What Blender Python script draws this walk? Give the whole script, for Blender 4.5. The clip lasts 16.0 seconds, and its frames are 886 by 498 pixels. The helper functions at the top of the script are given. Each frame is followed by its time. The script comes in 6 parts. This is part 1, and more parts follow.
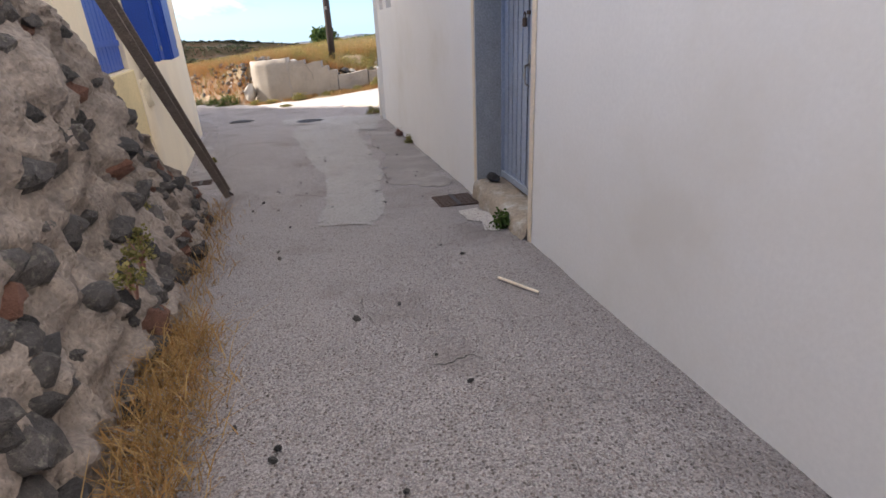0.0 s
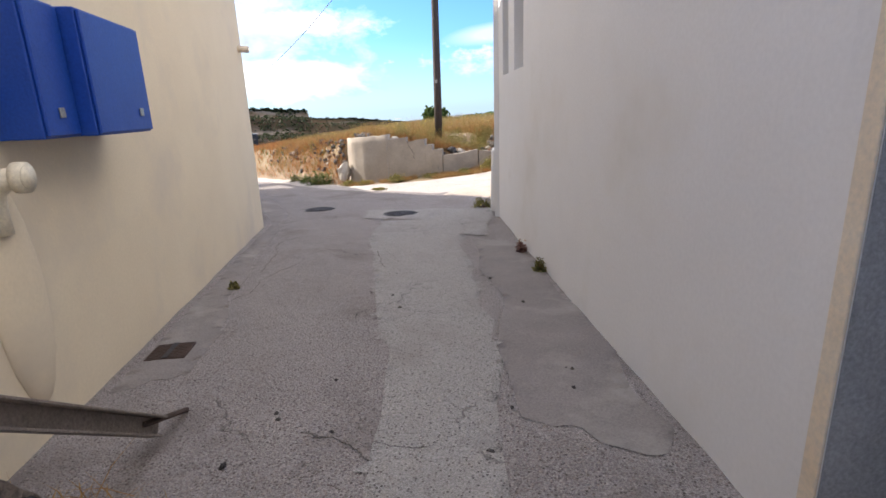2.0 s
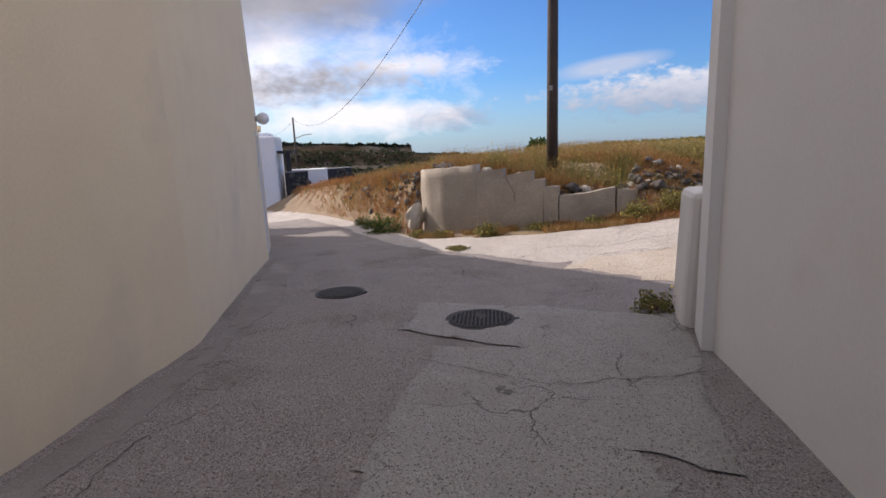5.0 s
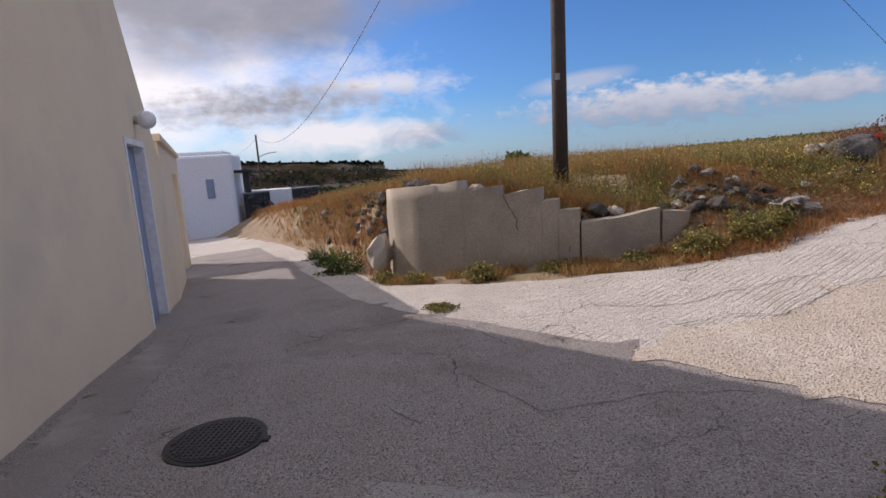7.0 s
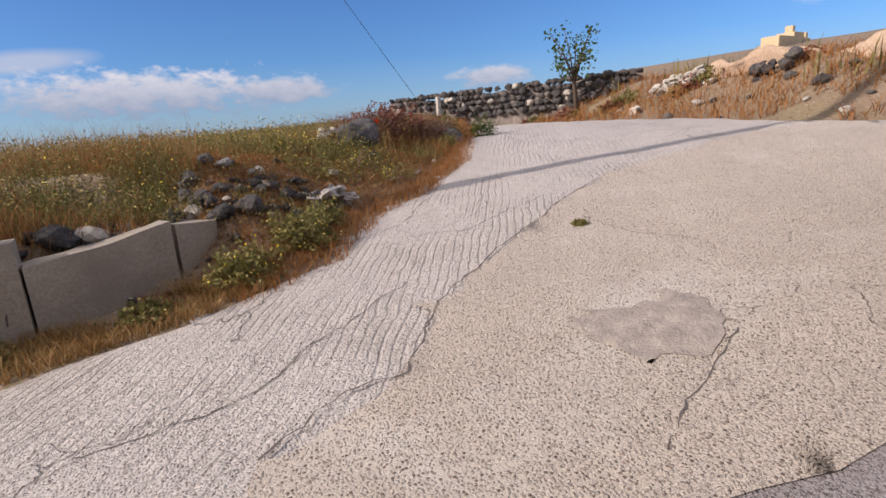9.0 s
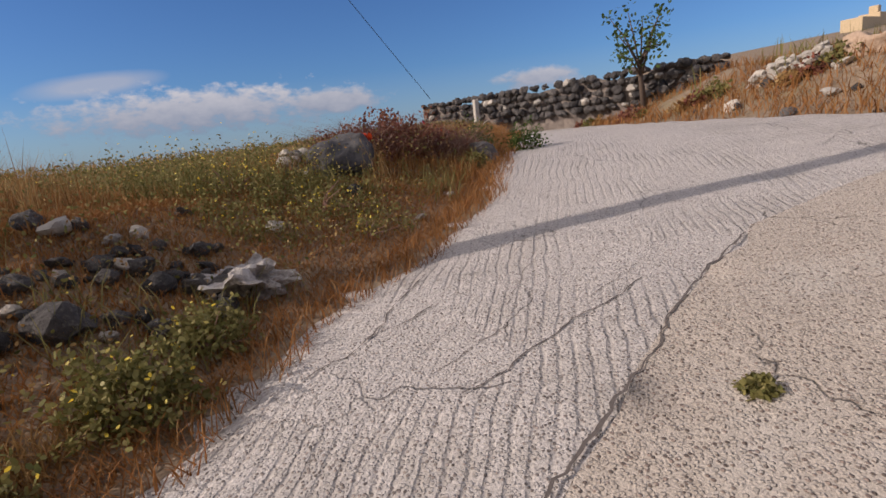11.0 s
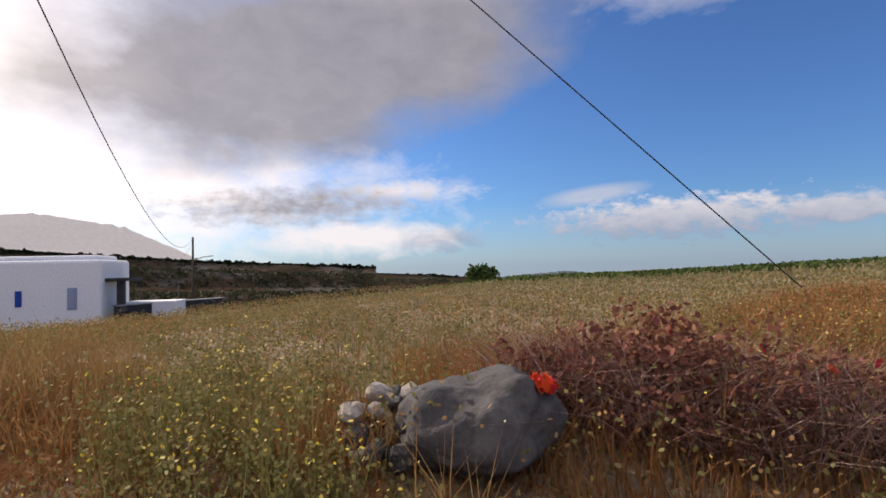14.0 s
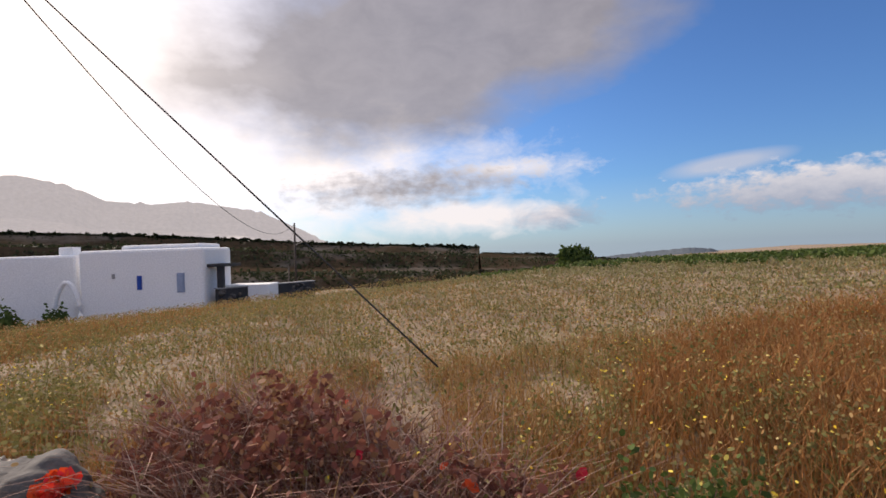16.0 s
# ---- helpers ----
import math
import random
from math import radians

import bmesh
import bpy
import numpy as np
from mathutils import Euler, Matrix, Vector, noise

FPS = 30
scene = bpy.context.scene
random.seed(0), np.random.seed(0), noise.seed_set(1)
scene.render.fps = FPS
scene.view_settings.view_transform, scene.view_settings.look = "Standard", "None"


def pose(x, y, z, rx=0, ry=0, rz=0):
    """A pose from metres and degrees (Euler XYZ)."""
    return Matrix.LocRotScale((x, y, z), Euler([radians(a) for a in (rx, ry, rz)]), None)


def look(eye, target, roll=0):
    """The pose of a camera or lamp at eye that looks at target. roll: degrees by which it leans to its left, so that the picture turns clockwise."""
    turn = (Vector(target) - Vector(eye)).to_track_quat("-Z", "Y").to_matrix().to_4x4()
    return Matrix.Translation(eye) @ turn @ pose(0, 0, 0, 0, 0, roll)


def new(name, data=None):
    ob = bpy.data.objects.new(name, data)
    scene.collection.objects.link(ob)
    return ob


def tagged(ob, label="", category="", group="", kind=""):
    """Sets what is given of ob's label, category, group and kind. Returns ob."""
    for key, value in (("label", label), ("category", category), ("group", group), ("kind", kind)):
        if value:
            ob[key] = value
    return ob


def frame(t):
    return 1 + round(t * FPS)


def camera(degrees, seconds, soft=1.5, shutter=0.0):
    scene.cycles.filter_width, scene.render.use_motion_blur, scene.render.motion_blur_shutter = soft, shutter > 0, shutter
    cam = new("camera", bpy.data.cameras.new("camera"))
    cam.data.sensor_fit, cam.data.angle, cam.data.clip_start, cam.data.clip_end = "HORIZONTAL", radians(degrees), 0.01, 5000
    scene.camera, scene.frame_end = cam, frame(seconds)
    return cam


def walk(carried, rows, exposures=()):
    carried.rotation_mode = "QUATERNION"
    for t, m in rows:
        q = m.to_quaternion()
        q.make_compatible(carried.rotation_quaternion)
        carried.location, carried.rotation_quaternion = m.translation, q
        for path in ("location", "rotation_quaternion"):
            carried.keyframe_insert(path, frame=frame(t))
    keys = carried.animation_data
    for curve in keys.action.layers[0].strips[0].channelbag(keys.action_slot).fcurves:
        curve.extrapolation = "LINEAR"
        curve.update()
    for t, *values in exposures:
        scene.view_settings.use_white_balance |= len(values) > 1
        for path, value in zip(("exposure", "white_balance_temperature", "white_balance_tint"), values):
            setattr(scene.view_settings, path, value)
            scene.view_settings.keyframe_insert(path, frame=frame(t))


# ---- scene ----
cam = camera(81.5, 16.0, soft=1.6)
ROWS = [
    (0.0, 0.293, -0.259, 1.480, 66.27, 2.53, -0.29),
    (0.5, 0.208, 0.588, 1.367, 68.53, 1.91, 2.96),
    (1.0, 0.049, 1.531, 1.411, 71.31, 2.47, 5.40),
    (1.5, -0.043, 2.442, 1.316, 73.68, 2.66, 8.40),
    (2.0, -0.287, 3.394, 1.317, 74.74, 2.01, 11.19),
    (2.5, -0.444, 4.240, 1.224, 74.95, 2.10, 12.36),
    (3.0, -0.638, 5.119, 1.241, 75.74, 2.19, 15.39),
    (3.5, -0.866, 6.034, 1.168, 76.96, 2.21, 17.62),
    (4.0, -1.068, 6.865, 1.127, 78.07, 2.48, 20.65),
    (4.2, -1.170, 7.202, 1.094, 78.15, 2.25, 21.24),
    (6.3, -2.314, 10.276, 0.933, 80.25, 3.15, 23.54),
    (6.5, -2.457, 10.570, 0.929, 80.28, 3.22, 22.99),
    (7.0, -2.683, 11.198, 0.907, 80.50, 3.57, 19.51),
    (7.5, -2.927, 11.910, 0.889, 80.03, 4.18, 10.41),
    (8.0, -3.016, 12.506, 0.875, 79.87, 4.42, -2.37),
    (8.5, -2.877, 13.146, 0.848, 78.27, 4.74, -17.12),
    (9.0, -2.591, 13.682, 0.779, 76.27, 4.10, -32.52),
    (9.2, -2.426, 13.872, 0.752, 75.49, 3.65, -36.95),
    (11.3, -0.648, 16.190, 0.894, 78.66, 7.45, -21.81),
    (11.5, -0.504, 16.414, 0.936, 80.61, 8.45, -15.62),
    (12.0, -0.182, 17.046, 1.071, 89.68, 5.53, 0.82),
    (12.5, 0.241, 17.522, 1.219, 91.11, 3.61, 12.49),
    (13.0, 0.625, 18.054, 1.295, 91.52, 3.24, 15.68),
    (13.5, 1.068, 18.507, 1.402, 92.54, 2.42, 18.25),
    (14.0, 1.518, 18.954, 1.451, 92.09, 1.35, 21.48),
    (14.5, 1.969, 19.346, 1.520, 91.75, 0.87, 23.96),
    (15.0, 2.405, 19.764, 1.575, 91.07, 1.13, 25.37),
    (15.5, 2.981, 20.195, 1.652, 90.52, 1.35, 28.28),
    (16.0, 3.441, 20.626, 1.756, 90.02, 1.90, 33.96),
]
walk(cam, [(t, pose(x, y, z, rx, ry, rz)) for t, x, y, z, rx, ry, rz in ROWS],
     exposures=[(0.0, 1.3, 6500, 14), (1.0, 1.15, 6500, 14), (1.5, 1.22, 6500, 14), (3.0, 0.78, 6500, 15), (4.2, 0.45, 6600, 17), (6.3, -0.05, 6500, 20), (7.0, -0.05, 6500, 20), (9.0, 0.0, 6500, 20), (11.3, -0.4, 6700, 20), (12.0, -0.25, 6800, 20), (12.5, 0.0, 6800, 20), (16.0, 0.05, 7000, 19)])

# ---- world and sun ----
SUN_AZ, SUN_EL = radians(-78.0), radians(27.0)
SUN_DIR = Vector((math.sin(SUN_AZ) * math.cos(SUN_EL), math.cos(SUN_AZ) * math.cos(SUN_EL), math.sin(SUN_EL)))
world = bpy.data.worlds.new("world")
scene.world = world
world.use_nodes = True
wt = world.node_tree
wt.nodes.clear()


def wnode(kind, **inputs):
    n = wt.nodes.new(kind)
    for key, value in inputs.items():
        n.inputs[key].default_value = value
    return n


def wmath(op, a, b=None, c=None, clamp=False):
    n = wt.nodes.new("ShaderNodeMath")
    n.operation, n.use_clamp = op, clamp
    for i, v in enumerate((a, b, c)):
        if v is None:
            continue
        if isinstance(v, (int, float)):
            n.inputs[i].default_value = v
        else:
            wt.links.new(v, n.inputs[i])
    return n.outputs[0]


def wmix(fac, a, b):
    n = wt.nodes.new("ShaderNodeMix")
    n.data_type = "RGBA"
    for sock, v in ((n.inputs[0], fac), (n.inputs[6], a), (n.inputs[7], b)):
        if isinstance(v, (tuple, float, int)):
            sock.default_value = v
        else:
            wt.links.new(v, sock)
    return n.outputs[2]


sky = wnode("ShaderNodeTexSky")
sky.sky_type, sky.sun_disc, sky.sun_elevation, sky.sun_rotation = "NISHITA", False, SUN_EL, SUN_AZ
sky.air_density, sky.dust_density, sky.ozone_density = 1.0, 0.6, 2.5
coord = wnode("ShaderNodeTexCoord")
sep = wnode("ShaderNodeSeparateXYZ")
wt.links.new(coord.outputs["Generated"], sep.inputs[0])
az = wmath("MULTIPLY", wmath("ARCTAN2", sep.outputs[0], sep.outputs[1]), 57.2958)
el = wmath("MULTIPLY", wmath("ARCSINE", sep.outputs[2]), 57.2958)
flat = wnode("ShaderNodeCombineXYZ")
wt.links.new(az, flat.inputs[0])
wt.links.new(wmath("MULTIPLY", el, 1.8), flat.inputs[1])


def wnoise(scale, detail, rough=0.55, dist=0.0):
    n = wnode("ShaderNodeTexNoise", Scale=scale, Detail=detail, Roughness=rough, Distortion=dist)
    wt.links.new(flat.outputs[0], n.inputs["Vector"])
    return n.outputs[0]


big, mid, fine = wnoise(0.07, 5.0), wnoise(0.22, 6.0, 0.6, 0.3), wnoise(0.5, 5.0, 0.6)


def cloud(az0, el0, raz, rel, soft, rough, nz, tilt=0.0):
    """A cloud's cover: an ellipse of the sky with a ragged edge."""
    da = wmath("DIVIDE", wmath("SUBTRACT", az, az0), raz)
    e0 = wmath("ADD", wmath("MULTIPLY", wmath("SUBTRACT", az, az0), tilt), el0)
    de = wmath("DIVIDE", wmath("SUBTRACT", el, e0), rel)
    r = wmath("SQRT", wmath("ADD", wmath("MULTIPLY", da, da), wmath("MULTIPLY", de, de)))
    v = wmath("ADD", wmath("SUBTRACT", 1.0, r), wmath("MULTIPLY", wmath("SUBTRACT", nz, 0.5), rough))
    return wmath("DIVIDE", v, soft, clamp=True)


def most(*v):
    out = v[0]
    for w in v[1:]:
        out = wmath("MAXIMUM", out, w)
    return out


tint = wt.nodes.new("ShaderNodeMix")
tint.data_type, tint.blend_type = "RGBA", "MULTIPLY"
tint.inputs[0].default_value = 1.0
wt.links.new(sky.outputs[0], tint.inputs[6])
tint.inputs[7].default_value = (0.5, 0.86, 1.3, 1)
glow = wmath("DIVIDE", wmath("SUBTRACT", 62.0, wmath("ADD", wmath("ABSOLUTE", wmath("ADD", az, 88.0)), wmath("MULTIPLY", wmath("ABSOLUTE", wmath("SUBTRACT", el, 18.0)), 0.9))), 40.0, clamp=True)
haze = wmath("DIVIDE", wmath("SUBTRACT", 7.0, el), 9.0, clamp=True)
grey = most(cloud(-36, 21.5, 35, 11.0, 0.45, 0.9, big, 0.17), cloud(-37, 7.0, 15, 2.4, 1.0, 1.9, fine, 0.05), cloud(-92, 40, 60, 9, 0.5, 1.0, big))
white = most(cloud(-48, 8.0, 30, 7.5, 0.9, 1.5, mid), cloud(-27, 8.6, 11, 1.6, 0.9, 1.6, fine), cloud(-32, 3.6, 14, 2.6, 0.7, 1.4, mid))
cumulus = most(cloud(3, 4.6, 15, 2.4, 0.55, 2.2, fine), cloud(16, 4.4, 6, 1.5, 0.4, 1.2, fine), cloud(38, 4.5, 5, 1.2, 0.6, 1.6, fine), cloud(72, 9, 9, 1.6, 0.9, 1.3, mid), cloud(8, 27, 14, 3.5, 1.2, 1.2, mid), cloud(-22, 3.2, 6, 1.6, 0.8, 1.4, fine))
lens = cloud(-5, 7.4, 6.4, 1.15, 0.6, 0.3, mid, 0.1)
shade = wmath("DIVIDE", wmath("SUBTRACT", wmath("ADD", el, wmath("MULTIPLY", fine, 3.0)), 4.0), 4.5, clamp=True)
c = wmix(wmath("MULTIPLY", haze, 0.5), tint.outputs[2], (4.6, 5.6, 7.2, 1))
c = wmix(wmath("MULTIPLY", cumulus, 0.85), c, wmix(shade, (2.6, 3.2, 4.4, 1), (8.0, 8.0, 8.0, 1)))
c = wmix(wmath("MULTIPLY", lens, 0.6), c, (6.0, 6.3, 6.8, 1))
c = wmix(wmath("MULTIPLY", white, 0.9), c, (9.0, 9.0, 9.0, 1))
c = wmix(wmath("MULTIPLY", glow, 0.9), c, (12.5, 12.2, 11.8, 1))
c = wmix(wmath("MULTIPLY", grey, 0.9), c, wmix(mid, (2.5, 2.5, 2.7, 1), (4.2, 4.2, 4.4, 1)))
core = wmath("MULTIPLY", glow, wmath("SUBTRACT", glow, wmath("MULTIPLY", grey, 0.55), clamp=True))
c = wmix(core, c, (13.0, 12.6, 12.0, 1))
# Unseen bright cloud overhead, added as fill light for the shaded lane.
overhead_fill = wmath("MULTIPLY", wmath("DIVIDE", wmath("SUBTRACT", el, 27.0), 14.0, clamp=True), wmath("ADD", 0.7, wmath("MULTIPLY", big, 0.6)), clamp=True)
c = wmix(overhead_fill, c, (8.0, 8.1, 8.5, 1))
back = wnode("ShaderNodeBackground", Strength=0.1)
wt.links.new(c, back.inputs[0])
wout = wnode("ShaderNodeOutputWorld")
wt.links.new(back.outputs[0], wout.inputs[0])


# ---- sun ----
sun_data = bpy.data.lights.new("sun", "SUN")
sun_data.energy, sun_data.angle, sun_data.color = 4.8, radians(0.5), (1.0, 0.92, 0.8)
sun = new("sun", sun_data)
sun.matrix_world = look(SUN_DIR * 50, (0, 0, 0))
# ---- materials ----
def material(name, base, dark=None, scale=6.0, rough=0.85, bump=0.2, fine_scale=60.0, contrast=0.5, metal=0.0,
             stain=None, stain_scale=0.8, per_piece=0.0, speck=None, speck_scale=40.0, speck_at=0.62, island=False, spec=0.4, grain=0.35, cracks=0.0, grooves=0.0, stretch=None):
    """A surface with grain at two scales, stains, relief and, where asked for, a shade of its own for each piece."""
    m = bpy.data.materials.new(name)
    m.use_nodes = True
    nt = m.node_tree
    nd, ln = nt.nodes, nt.links
    bsdf = nd["Principled BSDF"]
    bsdf.inputs["Roughness"].default_value, bsdf.inputs["Metallic"].default_value = rough, metal
    bsdf.inputs["Specular IOR Level"].default_value = spec
    tc = nd.new("ShaderNodeTexCoord")
    where = tc.outputs["Object"]
    if stretch:
        mp = nd.new("ShaderNodeMapping")
        mp.inputs["Scale"].default_value = stretch
        ln.new(where, mp.inputs[0])
        where = mp.outputs[0]

    def noise_at(s, detail=5.0, r=0.6):
        n = nd.new("ShaderNodeTexNoise")
        n.inputs["Scale"].default_value, n.inputs["Detail"].default_value, n.inputs["Roughness"].default_value = s, detail, r
        ln.new(where, n.inputs["Vector"])
        return n.outputs[0]

    def math_of(op, u, v):
        n = nd.new("ShaderNodeMath")
        n.operation = op
        for sock, val in zip(n.inputs, (u, v)):
            if isinstance(val, float):
                sock.default_value = val
            else:
                ln.new(val, sock)
        return n.outputs[0]

    def ramp(v, lo, hi):
        n = nd.new("ShaderNodeMapRange")
        n.inputs[1].default_value, n.inputs[2].default_value = lo, hi
        ln.new(v, n.inputs[0])
        return n.outputs[0]

    def mix(f, a, b, mode="MIX"):
        n = nd.new("ShaderNodeMix")
        n.data_type, n.blend_type = "RGBA", mode
        for s, v in ((n.inputs[0], f), (n.inputs[6], a), (n.inputs[7], b)):
            if isinstance(v, float):
                s.default_value = v
            elif isinstance(v, tuple):
                s.default_value = (*v, 1)
            else:
                ln.new(v, s)
        return n.outputs[2]

    dark = dark or tuple(v * 0.7 for v in base)
    a, b = noise_at(scale), noise_at(fine_scale, 3.0)
    col = mix(ramp(a, 0.5 - contrast / 2, 0.5 + contrast / 2), dark, base)
    col = mix(grain, col, mix(ramp(b, 0.3, 0.7), tuple(v * 0.6 for v in dark), tuple(min(1, v * 1.25) for v in base)))
    if stain:
        col = mix(ramp(noise_at(stain_scale, 6.0, 0.65), 0.52, 0.7), col, stain)
    height = b
    if speck:
        v = nd.new("ShaderNodeTexVoronoi")
        v.inputs["Scale"].default_value = speck_scale
        ln.new(tc.outputs["Object"], v.inputs["Vector"])
        sepc = nd.new("ShaderNodeSeparateColor")
        ln.new(v.outputs["Color"], sepc.inputs[0])
        pick = ramp(sepc.outputs[0], speck_at, speck_at + 0.05)
        near = ramp(v.outputs["Distance"], 0.5, 0.3)
        f = nd.new("ShaderNodeMath")
        f.operation = "MULTIPLY"
        ln.new(pick, f.inputs[0])
        ln.new(near, f.inputs[1])
        col = mix(f.outputs[0], col, mix(ramp(sepc.outputs[1], 0.2, 0.8), speck, tuple(min(1.0, v * 2.6) for v in speck)))
        h2 = nd.new("ShaderNodeMath")
        h2.operation = "ADD"
        ln.new(b, h2.inputs[0])
        ln.new(near, h2.inputs[1])
        height = h2.outputs[0]
    if grooves:
        mp = nd.new("ShaderNodeMapping")
        mp.inputs["Rotation"].default_value = (0, 0, radians(40))
        ln.new(tc.outputs["Object"], mp.inputs[0])
        wv = nd.new("ShaderNodeTexWave")
        wv.inputs["Scale"].default_value, wv.inputs["Distortion"].default_value = grooves, 7.0
        wv.inputs["Detail"].default_value, wv.inputs["Detail Scale"].default_value = 3.0, 0.35
        ln.new(mp.outputs[0], wv.inputs[0])
        rut = math_of("MULTIPLY", ramp(wv.outputs["Fac"], 0.32, 0.0), ramp(noise_at(0.9, 3.0), 0.4, 0.58))
        col = mix(math_of("MULTIPLY", rut, 0.3), col, tuple(v * 0.5 for v in dark))
        height = math_of("SUBTRACT", height, math_of("MULTIPLY", rut, 0.9))
    if cracks:
        warp = nd.new("ShaderNodeTexNoise")
        warp.inputs["Scale"].default_value, warp.inputs["Detail"].default_value = 2.5, 5.0
        ln.new(where, warp.inputs["Vector"])
        shift = nd.new("ShaderNodeVectorMath")
        shift.operation = "MULTIPLY_ADD"
        ln.new(warp.outputs["Color"], shift.inputs[0])
        shift.inputs[1].default_value = (0.5, 0.5, 0.5)
        ln.new(where, shift.inputs[2])
        cell = nd.new("ShaderNodeTexVoronoi")
        cell.feature = "DISTANCE_TO_EDGE"
        cell.inputs["Scale"].default_value = cracks
        ln.new(shift.outputs[0], cell.inputs["Vector"])
        gap = math_of("MULTIPLY", ramp(cell.outputs["Distance"], 0.008 * cracks, 0.002 * cracks), ramp(noise_at(0.7, 4.0), 0.52, 0.6))
        col = mix(math_of("MULTIPLY", gap, 0.8), col, tuple(v * 0.28 for v in dark))
        height = math_of("SUBTRACT", height, math_of("MULTIPLY", gap, 1.5))
    if per_piece:
        if island:
            info = nd.new("ShaderNodeNewGeometry").outputs["Random Per Island"]
        else:
            info = nd.new("ShaderNodeObjectInfo").outputs["Random"]
        col = mix(1.0, col, mix(info, (1 - per_piece,) * 3, (1 + per_piece * 0.6, 1 + per_piece * 0.5, 1 + per_piece * 0.35)), "MULTIPLY")
    ln.new(col, bsdf.inputs["Base Color"])
    bp = nd.new("ShaderNodeBump")
    bp.inputs["Strength"].default_value, bp.inputs["Distance"].default_value = min(1.0, bump * 2), 0.01
    ln.new(height, bp.inputs["Height"])
    bp2 = nd.new("ShaderNodeBump")
    bp2.inputs["Strength"].default_value, bp2.inputs["Distance"].default_value = min(1.0, bump), 0.05
    ln.new(a, bp2.inputs["Height"])
    ln.new(bp.outputs[0], bp2.inputs["Normal"])
    ln.new(bp2.outputs[0], bsdf.inputs["Normal"])
    return m


def plant(name, colours, rough=0.8, through_light=0.25):
    """Leaves and stems: each blade takes its own colour from the list."""
    m = bpy.data.materials.new(name)
    m.use_nodes = True
    nd, ln = m.node_tree.nodes, m.node_tree.links
    bsdf = nd["Principled BSDF"]
    bsdf.inputs["Roughness"].default_value = rough
    bsdf.inputs["Specular IOR Level"].default_value = 0.2
    r = nd.new("ShaderNodeValToRGB")
    r.color_ramp.interpolation = "LINEAR"
    while len(r.color_ramp.elements) < len(colours):
        r.color_ramp.elements.new(0.5)
    for i, c in enumerate(colours):
        r.color_ramp.elements[i].position = i / max(1, len(colours) - 1)
        r.color_ramp.elements[i].color = (*c, 1)
    ln.new(nd.new("ShaderNodeNewGeometry").outputs["Random Per Island"], r.inputs[0])
    ln.new(r.outputs[0], bsdf.inputs["Base Color"])
    tr = nd.new("ShaderNodeBsdfTranslucent")
    ln.new(r.outputs[0], tr.inputs[0])
    mx = nd.new("ShaderNodeMixShader")
    mx.inputs[0].default_value = through_light
    ln.new(bsdf.outputs[0], mx.inputs[1])
    ln.new(tr.outputs[0], mx.inputs[2])
    ln.new(mx.outputs[0], nd["Material Output"].inputs[0])
    return m


M_CREAM = material("cream_plaster", (0.74, 0.64, 0.47), (0.68, 0.58, 0.42), 1.2, 0.9, 0.05, 45, 0.5, stain=(0.62, 0.54, 0.42), stain_scale=0.7, grain=0.1)
M_WHITE = material("white_plaster", (0.74, 0.72, 0.7), (0.68, 0.66, 0.64), 1.0, 0.9, 0.04, 40, 0.5, stain=(0.64, 0.61, 0.57), stain_scale=0.5, grain=0.08)
M_TRIM = material("weathered_trim", (0.66, 0.52, 0.36), (0.72, 0.66, 0.55), 3.0, 0.85, 0.1, 50, 0.6)
M_LIME = material("whitewash", (0.8, 0.8, 0.8), (0.74, 0.75, 0.77), 0.6, 0.9, 0.1, 12, 0.5)
M_RAW = material("raw_cement", (0.36, 0.36, 0.36), (0.22, 0.22, 0.22), 5.0, 0.92, 0.2, 60, 0.6)
M_BLUE = material("blue_paint", (0.006, 0.06, 0.36), (0.004, 0.045, 0.28), 4.0, 0.5, 0.08, 70, 0.6)
M_DOOR = material("grey_blue_door_paint", (0.36, 0.41, 0.5), (0.3, 0.34, 0.42), 3.0, 0.55, 0.08, 60, 0.6, stain=(0.26, 0.27, 0.3), stain_scale=1.5)
M_SLATE = material("blue_grey_shutter", (0.3, 0.36, 0.5), None, 3.0, 0.6, 0.08)
M_SHUT = material("grey_shutter", (0.34, 0.33, 0.33), None, 3.0, 0.6, 0.08)
M_CONC = material("old_concrete", (0.365, 0.33, 0.32), (0.2, 0.178, 0.172), 1.6, 0.93, 0.6, 110, 0.35, stain=(0.19, 0.165, 0.155), stain_scale=0.7, speck=(0.12, 0.1, 0.093), speck_scale=62, speck_at=0.6, grain=0.8, cracks=0.8)
M_PALE = material("pale_concrete", (0.62, 0.57, 0.53), (0.44, 0.4, 0.37), 2.6, 0.93, 0.6, 90, 0.4, stain=(0.44, 0.4, 0.36), stain_scale=0.9, speck=(0.15, 0.125, 0.11), speck_scale=60, speck_at=0.72, grain=0.8, cracks=1.0, grooves=4.2)
M_TAN = material("coarse_tan_concrete", (0.6, 0.52, 0.44), (0.43, 0.37, 0.31), 2.2, 0.93, 0.6, 120, 0.4, stain=(0.6, 0.55, 0.49), stain_scale=0.6, speck=(0.15, 0.115, 0.095), speck_scale=55, speck_at=0.68, grain=0.8, cracks=0.55)
M_CRACK = material("crack", (0.13, 0.11, 0.1), None, 10, 0.95, 0.1)
M_PATCH = material("patch_concrete", (0.38, 0.36, 0.345), (0.29, 0.27, 0.26), 2.6, 0.92, 0.4, 120, 0.4, stain=(0.28, 0.255, 0.24), stain_scale=1.2, speck=(0.11, 0.1, 0.092), speck_scale=65, speck_at=0.6, grain=0.75, cracks=1.2)
